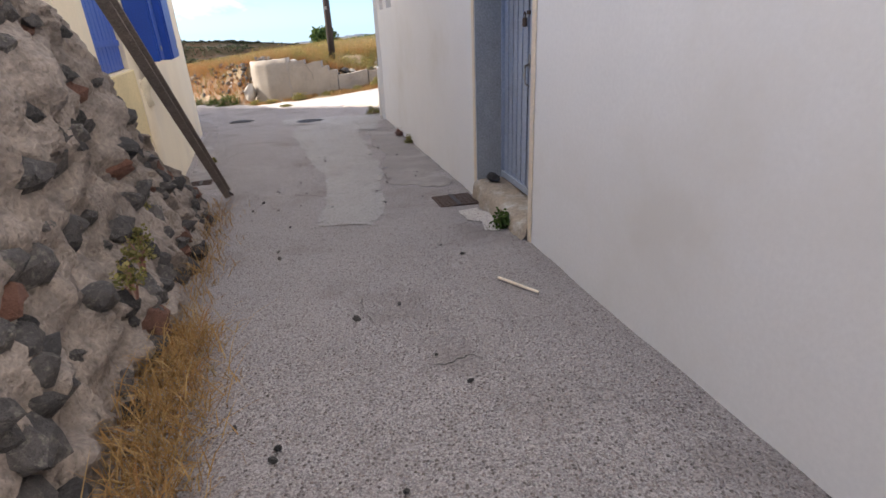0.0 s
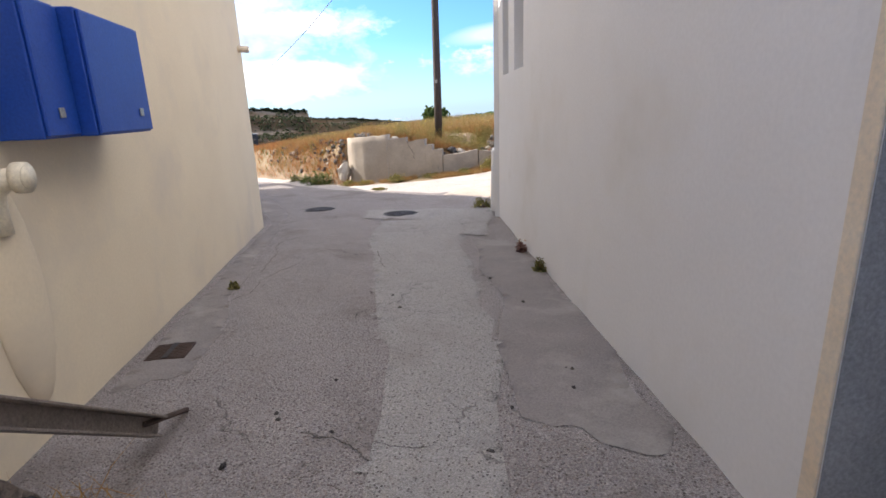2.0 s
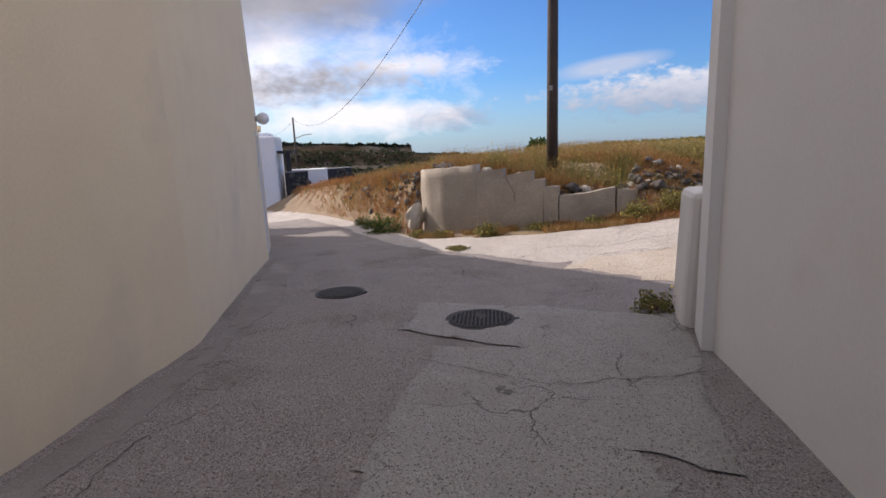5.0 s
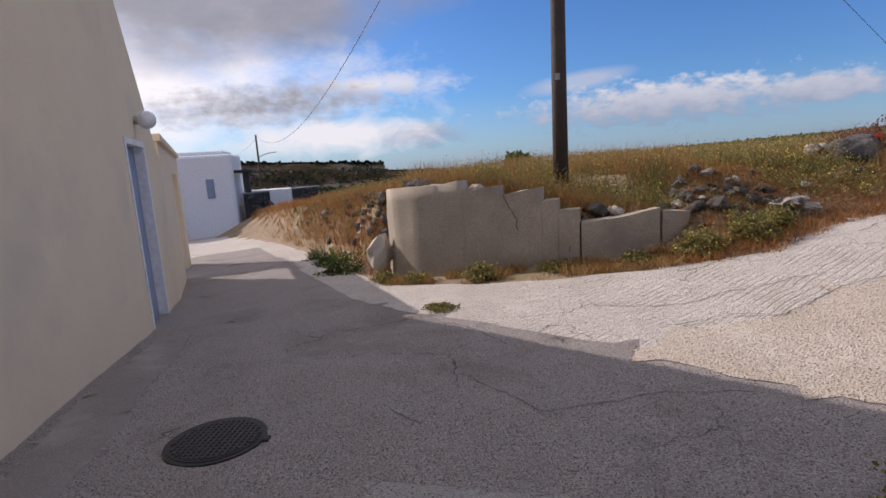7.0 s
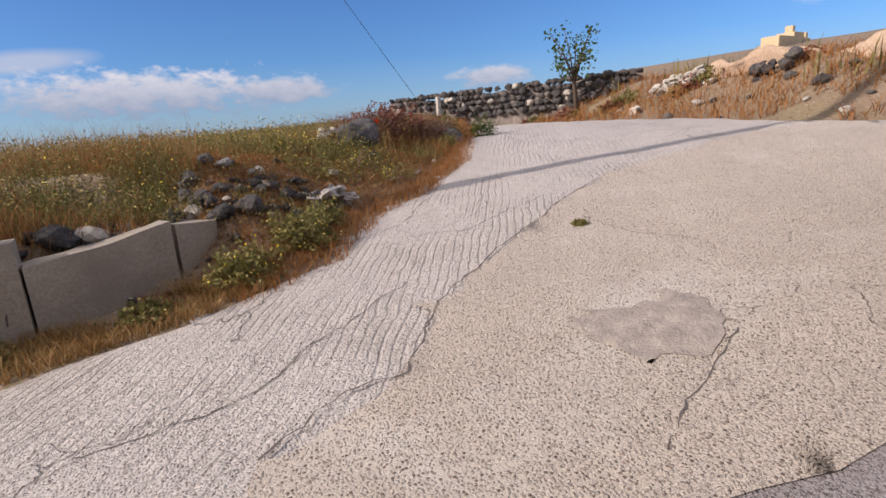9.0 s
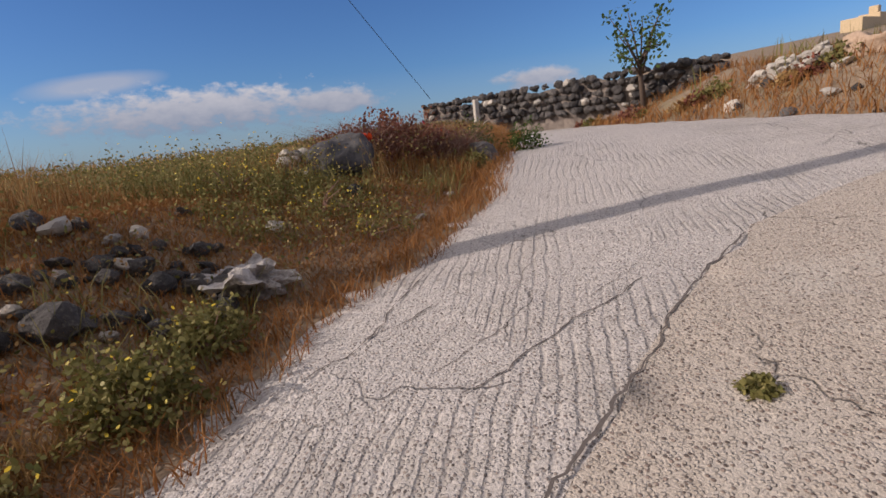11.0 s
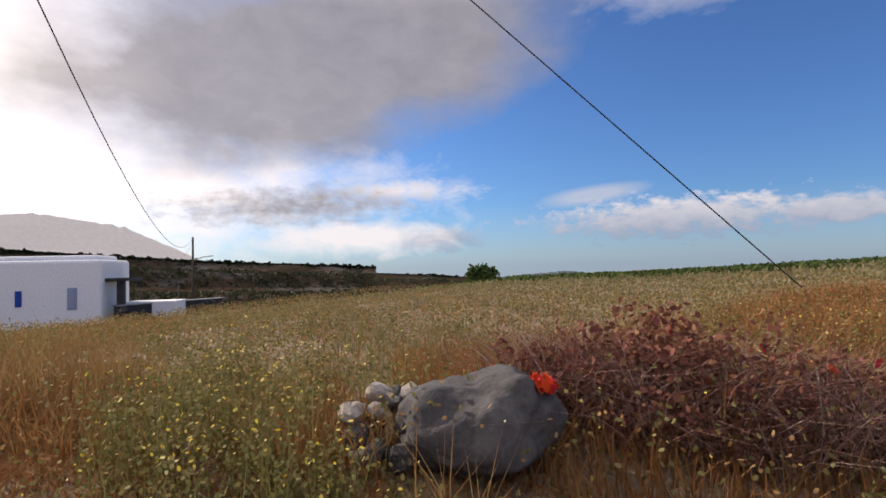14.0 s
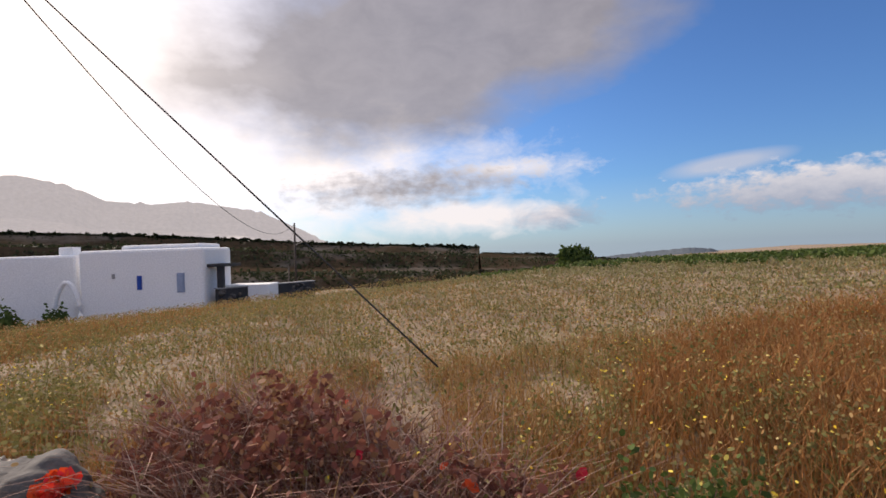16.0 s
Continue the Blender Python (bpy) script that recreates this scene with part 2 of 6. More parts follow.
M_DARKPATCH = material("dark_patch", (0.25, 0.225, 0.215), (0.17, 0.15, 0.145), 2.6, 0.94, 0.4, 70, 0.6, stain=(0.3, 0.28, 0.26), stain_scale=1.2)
M_STAIN = material("soot_stain", (0.2, 0.175, 0.16), (0.52, 0.45, 0.385), 9.0, 0.95, 0.5, 60, 0.5)
M_SOIL = material("dry_soil", (0.31, 0.23, 0.15), (0.17, 0.12, 0.08), 1.2, 0.97, 0.6, 30, 0.5, stain=(0.2, 0.16, 0.08), stain_scale=0.3, speck=(0.12, 0.09, 0.07), speck_scale=14, speck_at=0.7)
M_PINK = material("pale_earth", (0.5, 0.37, 0.27), (0.36, 0.25, 0.17), 1.4, 0.97, 0.6, 20, 0.6)
M_ROCK = material("dark_lava_stone", (0.12, 0.112, 0.112), (0.045, 0.042, 0.044), 7.0, 0.9, 0.6, 50, 0.6, per_piece=0.5, stain=(0.2, 0.19, 0.17), stain_scale=9)
M_REDROCK = material("red_stone", (0.2, 0.1, 0.07), (0.1, 0.05, 0.04), 7.0, 0.9, 0.6, 50, 0.6, per_piece=0.4)
M_PALEROCK = material("pale_stone", (0.6, 0.56, 0.5), (0.4, 0.36, 0.31), 6.0, 0.92, 0.5, 40, 0.6, per_piece=0.25)
M_MORTAR = material("rough_mortar", (0.31, 0.26, 0.22), (0.14, 0.115, 0.1), 5.0, 0.95, 0.9, 40, 0.4, stain=(0.15, 0.125, 0.11), stain_scale=4)
M_RENDER = material("weathered_render", (0.39, 0.34, 0.28), (0.26, 0.225, 0.185), 2.0, 0.93, 0.35, 45, 0.6, stain=(0.24, 0.21, 0.18), stain_scale=1.1)
M_IRON = material("cast_iron", (0.05, 0.045, 0.045), (0.03, 0.028, 0.028), 12.0, 0.6, 0.2, 90, 0.6, metal=0.4)
M_RUST = material("rusty_iron", (0.1, 0.065, 0.05), (0.05, 0.035, 0.03), 12.0, 0.75, 0.3, 90, 0.6, metal=0.3)
M_STEEL = material("worn_steel", (0.45, 0.44, 0.42), (0.3, 0.29, 0.28), 12.0, 0.4, 0.1, 90, 0.6, metal=0.9)
M_WOOD = material("grey_weathered_wood", (0.27, 0.23, 0.2), (0.15, 0.125, 0.105), 9.0, 0.85, 0.4, 60, 0.6)
M_POLE = material("creosoted_pole", (0.07, 0.052, 0.043), (0.035, 0.026, 0.022), 5.0, 0.8, 0.4, 60, 0.6)
M_CABLE = material("black_cable", (0.025, 0.025, 0.027), None, 20, 0.6, 0.05)
M_PLASTIC = material("cream_plastic", (0.75, 0.68, 0.52), (0.68, 0.61, 0.46), 5, 0.45, 0.03)
M_HOSE = material("corrugated_hose", (0.35, 0.32, 0.28), None, 9, 0.5, 0.05)
M_BINGREY = material("dark_grey_plastic", (0.05, 0.052, 0.055), None, 6, 0.5, 0.05)
M_ORANGE = material("orange_plastic", (0.55, 0.17, 0.04), None, 6, 0.5, 0.05)
M_BLACKWALL = material("dark_wall_mortar", (0.05, 0.05, 0.053), (0.025, 0.025, 0.027), 3, 0.93, 0.4, 20, 0.6)
M_RIDGE = material("terrace_earth", (0.07, 0.045, 0.03), (0.026, 0.028, 0.018), 0.22, 1.0, 0.1, 1.2, 0.35, stain=(0.13, 0.115, 0.1), stain_scale=0.12, spec=0.0, stretch=(0.5, 0.5, 1.5))
M_MOUNT = material("mountain_haze_glow", (0.3, 0.27, 0.25), (0.25, 0.23, 0.22), 0.01, 0.98, 0.2, 0.1, 0.5)
# Emission imitates the pale haze that brightens the mountain's shaded side.
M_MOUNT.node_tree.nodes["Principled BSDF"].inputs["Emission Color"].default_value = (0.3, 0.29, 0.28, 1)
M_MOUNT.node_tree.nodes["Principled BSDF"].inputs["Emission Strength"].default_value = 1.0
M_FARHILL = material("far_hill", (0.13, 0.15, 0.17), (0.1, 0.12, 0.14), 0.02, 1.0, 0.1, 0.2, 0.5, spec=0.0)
M_CASTLE = material("sandstone", (0.6, 0.47, 0.3), (0.5, 0.38, 0.24), 0.5, 0.95, 0.3, 5, 0.5)
M_GLASS = material("dark_pane", (0.03, 0.035, 0.045), None, 3, 0.1, 0.0)
M_FIELD = plant("field_weeds_mix", [(0.2, 0.185, 0.07), (0.28, 0.245, 0.12), (0.13, 0.145, 0.045), (0.3, 0.26, 0.16), (0.22, 0.17, 0.08)])
M_SCRUBFAR = plant("far_scrub", [(0.03, 0.04, 0.016), (0.05, 0.055, 0.025), (0.022, 0.028, 0.014)])
M_STRAW = plant("dry_straw", [(0.3, 0.165, 0.06), (0.38, 0.235, 0.09), (0.22, 0.12, 0.045), (0.44, 0.31, 0.14), (0.28, 0.135, 0.05)])
M_RUSTGRASS = plant("rust_grass", [(0.31, 0.125, 0.04), (0.37, 0.18, 0.06), (0.21, 0.085, 0.032), (0.36, 0.21, 0.09)])
M_OLIVE = plant("olive_weeds", [(0.17, 0.16, 0.05), (0.26, 0.225, 0.08), (0.11, 0.115, 0.035), (0.32, 0.27, 0.115)])
M_GREEN = plant("green_leaves", [(0.05, 0.085, 0.02), (0.09, 0.13, 0.03), (0.035, 0.06, 0.018)])
M_YELLOW = plant("yellow_petals", [(0.75, 0.5, 0.03), (0.8, 0.62, 0.1), (0.7, 0.62, 0.3)])
M_RED = plant("red_petals", [(0.6, 0.03, 0.02), (0.75, 0.1, 0.02), (0.5, 0.02, 0.05)])
M_TWIG = plant("dry_twigs", [(0.2, 0.09, 0.07), (0.3, 0.17, 0.13), (0.14, 0.06, 0.05), (0.42, 0.32, 0.26)], through_light=0.05)
M_DEADLEAF = plant("dead_leaves", [(0.19, 0.065, 0.05), (0.26, 0.1, 0.065), (0.13, 0.045, 0.04), (0.32, 0.17, 0.08)])
M_BARK = material("tree_bark", (0.14, 0.1, 0.075), None, 12, 0.9, 0.4)


# ---- mesh helpers ----
def mesh_of(name, bm, mat, smooth=False):
    me = bpy.data.meshes.new(name)
    bmesh.ops.recalc_face_normals(bm, faces=bm.faces[:])
    bm.to_mesh(me)
    bm.free()
    me.materials.append(mat)
    if smooth:
        me.polygons.foreach_set("use_smooth", [True] * len(me.polygons))
    return me


def thing(name, bm, mat, label="", category="", group="", kind="", smooth=False):
    return tagged(new(name, mesh_of(name, bm, mat, smooth)), label, category, group, kind)


def part(name, bm, mat, parent, label="", smooth=False):
    ob = new(name, mesh_of(name, bm, mat, smooth))
    ob.parent = parent
    return tagged(ob, label)


def base(name, m, label, category, group="", kind=""):
    ob = new(name)
    ob.empty_display_size = 0.1
    ob.matrix_world = m
    return tagged(ob, label, category, group, kind)


def box(bm, lo, hi, m=None, bevel=0.0):
    r = bmesh.ops.create_cube(bm, size=1.0)
    lo, hi = Vector(lo), Vector(hi)
    d = hi - lo
    mm = Matrix.Translation((lo + hi) / 2) @ Matrix.Diagonal((*d, 1))
    bmesh.ops.transform(bm, matrix=(m or Matrix()) @ mm, verts=r["verts"])
    if bevel:
        es = list({e for v in r["verts"] for e in v.link_edges})
        bmesh.ops.bevel(bm, geom=es, offset=bevel, segments=2, affect="EDGES", profile=0.5)
    return bm


def boxes(*pairs, m=None, bevel=0.0):
    bm = bmesh.new()
    for lo, hi in pairs:
        box(bm, lo, hi, m, bevel)
    return bm


def tube(bm, pts, radii, seg=8, caps=True):
    """A round bar along pts."""
    pts = [Vector(p) for p in pts]
    if isinstance(radii, (int, float)):
        radii = [radii] * len(pts)
    rings = []
    for i, p in enumerate(pts):
        d = (pts[min(i + 1, len(pts) - 1)] - pts[max(i - 1, 0)]).normalized()
        a = d.orthogonal().normalized() if abs(d.z) > 0.99 else d.cross(Vector((0, 0, 1))).normalized()
        b = d.cross(a)
        rings.append([bm.verts.new(p + (a * math.cos(k * math.tau / seg) + b * math.sin(k * math.tau / seg)) * radii[i]) for k in range(seg)])
    for r0, r1 in zip(rings, rings[1:]):
        for k in range(seg):
            bm.faces.new((r0[k], r0[(k + 1) % seg], r1[(k + 1) % seg], r1[k]))
    if caps:
        bm.faces.new(rings[0])
        bm.faces.new(rings[-1][::-1])
    return bm


def stone_mesh(name, seed, mat, subdiv=2, rough=0.35, squash=(1, 1, 0.75)):
    """A lump of broken stone about a metre across, to be scaled down."""
    bm = bmesh.new()
    bmesh.ops.create_icosphere(bm, subdivisions=subdiv, radius=0.5)
    for v in bm.verts:
        n = noise.noise(v.co * 2.2 + Vector((seed * 7.3, seed, 0)))
        n2 = noise.cell(v.co * 2.6 + Vector((seed, 0, seed * 3.1)))
        v.co *= 1 + rough * n + 0.16 * (n2 - 0.5)
        v.co = Vector((v.co.x * squash[0], v.co.y * squash[1], v.co.z * squash[2]))
    return mesh_of(name, bm, mat)


def sp(v, k):
    return np.logaddexp(0, v * k) / k


def zroad(x, y):
    """Height of the lane and the two roads."""
    lane = -0.72 + sp(0.052 * (14 - y) - 0.02, 12)
    q = 0.11 * (x + 4) + 0.13 * (y - 15.5)
    up = 1.3 - sp(1.3 - sp(q - 0.15, 8) * 0.9, 6)
    w = -0.68 * (x + 5) + 0.73 * (y - 15)
    return lane + up - 0.075 * sp(w - 1, 1)


FIELD = [(-60, 75), (-24.7, 36.5), (-17.5, 29.5), (-9.7, 21.9), (-6.1, 17.9), (-4.4, 17.6), (-2.3, 17.6), (-1.1, 17.95), (-0.35, 18.75), (0.5, 19.1),
         (1.6, 19.9), (3.1, 21.8), (5.6, 25.0), (10.5, 32.0), (16.0, 40.0), (40, 300), (-300, 300)]
EAST = [(9.0, -10), (8.6, 8), (7.5, 15.4), (6.75, 18.0), (7.5, 22.3), (9.6, 27.0), (14.5, 34.5), (20, 42), (48, 300), (300, 300), (300, -10)]
ROAD = [(-2.4, -8), (9.2, -8), (8.8, 8), (7.6, 15.4), (6.85, 18.0), (7.6, 22.3), (9.7, 27.0), (14.6, 34.5), (20, 42), (16.0, 40.0), (10.4, 32.0), (5.5, 25.0), (3.0, 21.8), (1.6, 19.9),
        (0.5, 19.1), (-0.35, 18.75), (-1.1, 17.95), (-2.3, 17.6), (-4.4, 17.6), (-6.1, 17.9), (-9.7, 21.9), (-17.5, 29.5), (-24.7, 36.5), (-32.0, 46.0),
        (-34.5, 43.5), (-27.0, 33.0), (-15.5, 22.6), (-8.4, 15.2), (-5.7, 11.3), (-3.4, 5.2)]


def signed(poly, x, y):
    """Distance to the polygon's edge, positive inside."""
    p = np.array(poly, float)
    best, inside = np.full(x.shape, 1e9), np.zeros(x.shape, bool)
    for (ax, ay), (bx, by) in zip(p, np.roll(p, -1, 0)):
        t = np.clip(((x - ax) * (bx - ax) + (y - ay) * (by - ay)) / ((bx - ax) ** 2 + (by - ay) ** 2), 0, 1)
        best = np.minimum(best, np.hypot(x - ax - t * (bx - ax), y - ay - t * (by - ay)))
        cross = ((ay > y) != (by > y)) & (x < (bx - ax) * (y - ay) / (by - ay + 1e-12) + ax)
        inside ^= cross
    return np.where(inside, best, -best)


def wave(x, y, s, seed=0.0):
    return (np.sin(x * s + seed) * np.cos(y * s * 1.3 + seed * 2) + 0.5 * np.sin(x * s * 2.3 + y * s * 1.7 + seed * 3)) / 1.5


def smooth01(v):
    v = np.clip(v, 0, 1)
    return v * v * (3 - 2 * v)


def zland(x, y):
    """Height of the bare land: roads, the raised field, the bank beyond the upper road, and the far slopes."""
    x, y = np.asarray(x, float), np.asarray(y, float)
    z = zroad(x, np.minimum(y, 60)) - 0.04
    far = np.hypot(x, y - 15)
    field = 0.5 + 0.1 * np.minimum(0, x + 5) + 0.03 * np.maximum(0, x) + 0.008 * (y - 21) + 0.07 * wave(x, y, 1.1) + 0.05 * wave(x, y, 3.1, 1)
    field = field - 0.022 * np.maximum(0, -0.5 * (x - 3) + 0.86 * (y - 20) - 20)
    field = np.maximum(field, -4.0 - 0.01 * far)
    df = signed(FIELD, x, y)
    wide = np.where(x < -5, 0.9, 2.0)
    held = smooth01((x + 7.1) / 0.4) * smooth01((-1.7 - x) / 0.6) * (y < 23)
    lift = smooth01(df / wide) * (1 - held) + smooth01((df - 0.86) / 0.22) * held
    field = field - held * 0.5 * smooth01((x + 5.0) / 2.5) * smooth01((20.6 - y) / 1.5)
    z = np.where(df > 0, z + (field - z) * lift, z)
    de = signed(EAST, x, y)
    bank = 1.5 + 0.12 * np.minimum(np.maximum(0, x - 25), 60) * smooth01((1.15 * x - (y - 18)) / 16) + 0.15 * wave(x, y, 0.8) + 0.1 * wave(x, y, 2.3, 2)
    z = np.where(de > 0, z + (bank - z) * smooth01(de / 3.0), z)
    z = np.where(far > 90, z - (far - 90) * 0.012, z)
    return z


def land(x, y):
    return float(zland(np.array([x]), np.array([y]))[0])


def grid_mesh(name, xs, ys, zf, mat, keep=None):
    X, Y = np.meshgrid(xs, ys)
    Z = zf(X, Y)
    nx, ny = len(xs), len(ys)
    co = np.stack([X, Y, Z], -1).reshape(-1, 3)
    i = np.arange(nx * ny).reshape(ny, nx)
    quads = np.stack([i[:-1, :-1], i[:-1, 1:], i[1:, 1:], i[1:, :-1]], -1).reshape(-1, 4)
    if keep is not None:
        c = co[quads].mean(1)
        quads = quads[keep(c[:, 0], c[:, 1])]
    used, inv = np.unique(quads, return_inverse=True)
    me = bpy.data.meshes.new(name)
    me.from_pydata(co[used].tolist(), [], inv.reshape(-1, 4).tolist())
    me.materials.append(mat)
    me.polygons.foreach_set("use_smooth", [True] * len(me.polygons))
    return me


def axis(lo, hi, step, far_lo, far_hi, ratio=1.25):
    core = list(np.arange(lo, hi + 1e-6, step))
    s, a = step, lo
    left = []
    while a > far_lo:
        s *= ratio
        a -= s
        left.append(a)
    s, b = step, hi
    right = []
    while b < far_hi:
        s *= ratio
        b += s
        right.append(b)
    return np.array(left[::-1] + core + right)


# ---- ground and roads ----
ground = tagged(new("ground", grid_mesh("ground", axis(-14, 14, 0.2, -4500, 4500), axis(-6, 34, 0.2, -4500, 4500), zland, M_SOIL)),
                "dry brown soil of the field and slopes", "ground", kind="structure")


def road_mesh(name, poly, mat, step=0.16, lift=0.0, rough_z=0.012):
    p = np.array(poly, float)
    lo, hi = p.min(0) - step, p.max(0) + step
    xs, ys = np.arange(lo[0], hi[0] + step, step), np.arange(lo[1], hi[1] + step, step)

    def z(x, y):
        return zroad(x, y) + lift + rough_z * wave(x, y, 2.1, 3) + rough_z * 0.6 * wave(x, y, 6.3, 5)

    me = grid_mesh(name, xs, ys, z, mat, lambda x, y: signed(poly, x, y) > -step * 0.45)
    co = np.empty(len(me.vertices) * 3)
    me.vertices.foreach_get("co", co)
    co = co.reshape(-1, 3)
    d = signed(poly, co[:, 0], co[:, 1])
    move = np.where(d < step * 0.5)[0]
    e = 1e-3
    for _ in range(2):
        x, y = co[move, 0], co[move, 1]
        d0 = signed(poly, x, y)
        gx, gy = (signed(poly, x + e, y) - d0) / e, (signed(poly, x, y + e) - d0) / e
        take = np.abs(d0) < step
        co[move, 0] -= np.where(take, d0 * gx, 0)
        co[move, 1] -= np.where(take, d0 * gy, 0)
    co[:, 2] = z(co[:, 0], co[:, 1])
    edge = signed(poly, co[:, 0], co[:, 1]) < 0.03
    co[edge, 2] -= 0.003 if lift else 0.03
    me.vertices.foreach_set("co", co.ravel())
    return me


road = tagged(new("road", road_mesh("road", ROAD, M_PALE)), "pale rough concrete road, cracked and brushed", "road", kind="structure")
LANE = [(-2.4, -8), (2.6, -8), (1.9, 0.5), (0.6, 5.4), (-1.3, 13.8), (-2.2, 14.4), (-3.2, 14.5), (-4.2, 15.6), (-6.0, 16.7), (-9.5, 20.4), (-15.5, 26.5), (-17, 25.0), (-15.5, 22.6),
        (-8.4, 15.2), (-5.7, 11.3), (-3.4, 5.2)]
# Darker lane colour ends on the cast shadow's edge, deepening the shade there.
lane = tagged(new("lane_surface", road_mesh("lane_surface", LANE[:4] + [(x + 0.03 * math.sin(7 * x), y + 0.03 * math.cos(9 * x)) for x, y in [(-1.3, 13.8), (0.2, 13.95), (0.1, 14.2), (-1.0, 14.65), (-1.9, 15.0), (-2.8, 15.4), (-3.5, 15.65), (-4.2, 15.95), (-5.2, 16.45), (-6.1, 16.95)]] + LANE[9:], M_CONC, 0.16, 0.008)), "grey worn concrete lane with exposed aggregate, darker up to the cast shadow line", "lane", kind="structure")


def wobble(poly, amp, n=4, seed=1):
    """The polygon with a ragged edge."""
    rnd = random.Random(seed)
    out = []
    for (ax, ay), (bx, by) in zip(poly, poly[1:] + poly[:1]):
        for k in range(n):
            t = k / n
            out.append((ax + (bx - ax) * t + rnd.uniform(-amp, amp), ay + (by - ay) * t + rnd.uniform(-amp, amp)))
    return out


for nm, poly, mat, lab, lift in (
        ("pavement_patch", [(-0.95, 4.2), (-0.35, 4.3), (-0.55, 6.5), (-1.05, 8.6), (-1.65, 11.2), (-2.05, 12.3), (-3.2, 12.1), (-2.85, 10.5), (-2.0, 8.2), (-1.25, 6.2)], M_PATCH, "smooth pale grey concrete repair strip along the lane", 0.02),
        ("pavement_patch", [(-0.4, 5.9), (0.35, 5.6), (0.15, 7.0), (-0.3, 8.8), (-0.75, 10.4), (-1.3, 10.6), (-0.75, 8.0)], M_DARKPATCH, "darker damp-looking concrete beside the white wall", 0.018),
        ("pavement_patch", [(-1.1, 10.9), (-1.4, 13.4), (-2.5, 13.4), (-3.9, 13.2), (-3.7, 12.4), (-2.3, 12.2), (-1.9, 10.9)], M_PATCH, "smooth grey concrete patch round the manhole covers", 0.024),
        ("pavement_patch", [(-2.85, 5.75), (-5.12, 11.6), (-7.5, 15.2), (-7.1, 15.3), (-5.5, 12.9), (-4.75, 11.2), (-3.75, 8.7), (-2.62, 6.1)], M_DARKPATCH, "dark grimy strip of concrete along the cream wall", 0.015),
        ("pavement_patch", [(0.35, 4.5), (0.75, 3.85), (0.6, 4.75)], M_PALE, "broken white cement patch beside the door step", 0.022),
        ("pavement_patch", [(-2.3, 15.75), (-1.45, 15.94), (-1.1, 16.4), (-0.24, 16.87), (1.15, 17.47), (2.2, 17.8), (6.6, 17.9), (7.2, 15.6), (8.2, 9.0), (3.5, 13.6), (0.2, 14.1), (-1.8, 14.75), (-2.6, 15.2)], M_TAN, "coarse tan concrete with exposed pebbles", 0.017),
        ("pavement_patch", [(-0.5, 15.25), (-0.15, 15.05), (0.25, 15.2), (0.35, 15.65), (0.0, 15.6), (-0.45, 15.75)], M_STAIN, "dark burnt stain on the pale concrete", 0.026)):
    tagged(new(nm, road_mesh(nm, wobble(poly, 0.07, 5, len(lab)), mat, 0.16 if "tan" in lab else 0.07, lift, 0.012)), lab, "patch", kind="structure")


# ---- walls ----
def wall_frame(a, b):
    """x along the wall from a to b, y out of it to the right, z up."""
    a, b = Vector((a[0], a[1], 0)), Vector((b[0], b[1], 0))
    u = (b - a).normalized()
    m = Matrix((u, Vector((u.y, -u.x, 0)), Vector((0, 0, 1)))).transposed().to_4x4()
    return Matrix.Translation(a) @ m, (b - a).length


def pierced(length, z0, z1, thick, holes, back=-1):
    """A wall from 0 to length, its face at y = 0, with real openings (u0, u1, v0, v1)."""
    bm = bmesh.new()
    cuts = sorted({0.0, length, *[h[0] for h in holes], *[h[1] for h in holes]})
    for u0, u1 in zip(cuts, cuts[1:]):
        zs = [(z0, z1)]
        for h in holes:
            if h[0] <= u0 + 1e-6 and h[1] >= u1 - 1e-6:
                zs = [s for lo, hi in zs for s in ((lo, min(hi, h[2])), (max(lo, h[3]), hi)) if s[1] - s[0] > 1e-4]
        for lo, hi in zs:
            box(bm, (u0, min(0, back * thick), lo), (u1, max(0, back * thick), hi))
    bmesh.ops.remove_doubles(bm, verts=bm.verts[:], dist=1e-4)
    return bm


def house_wall(name, a, b, z0, z1, thick, holes, mat, label):
    m, length = wall_frame(a, b)
    ob = thing(name, pierced(length, z0, z1, thick, holes), mat, label, "wall", kind="structure")
    ob.matrix_world = m
    return ob, m


# ---- white building with the grey door ----
B0, B1, B2 = (-1.23, 13.05), (0.58, 5.2), (3.4, -7.0)
DOOR_U = (0.16, 1.6)
w1, m1 = house_wall("wall_east_1", B1, B2, -0.9, 4.6, 0.45, [(DOOR_U[0], DOOR_U[1], -0.9, 2.1)], M_WHITE, "smooth white plastered house wall beside the lane")
w2, m2 = house_wall("wall_east_2", B0, B1, -1.2, 4.6, 0.45, [(0.95, 1.55, 1.8, 3.1), (2.05, 2.75, 1.8, 3.1)], M_WHITE, "smooth white plastered house wall beside the lane")
w3, m3 = house_wall("wall_east_3", (7.0, 13.4), B0, -1.2, 4.6, 0.45, [], M_WHITE, "white plastered gable wall of the house")
thing("wall_east_4", boxes(((6.55, -7, -1.0), (7.0, 13.35, 4.6))), M_WHITE, "white plastered rear wall of the house", "wall", kind="structure")
bm = bmesh.new()
vs = [bm.verts.new((x, y, 4.6)) for x, y in ((3.4, -7), (0.58, 5.2), (-1.23, 13.05), (7.0, 13.4), (7.0, -7))]
f = bm.faces.new(vs)
r = bmesh.ops.extrude_face_region(bm, geom=[f])
bmesh.ops.translate(bm, vec=(0, 0, 0.2), verts=[v for v in r["geom"] if isinstance(v, bmesh.types.BMVert)])
thing("roof_east", bm, M_WHITE, "flat white house roof", "roof", kind="structure")

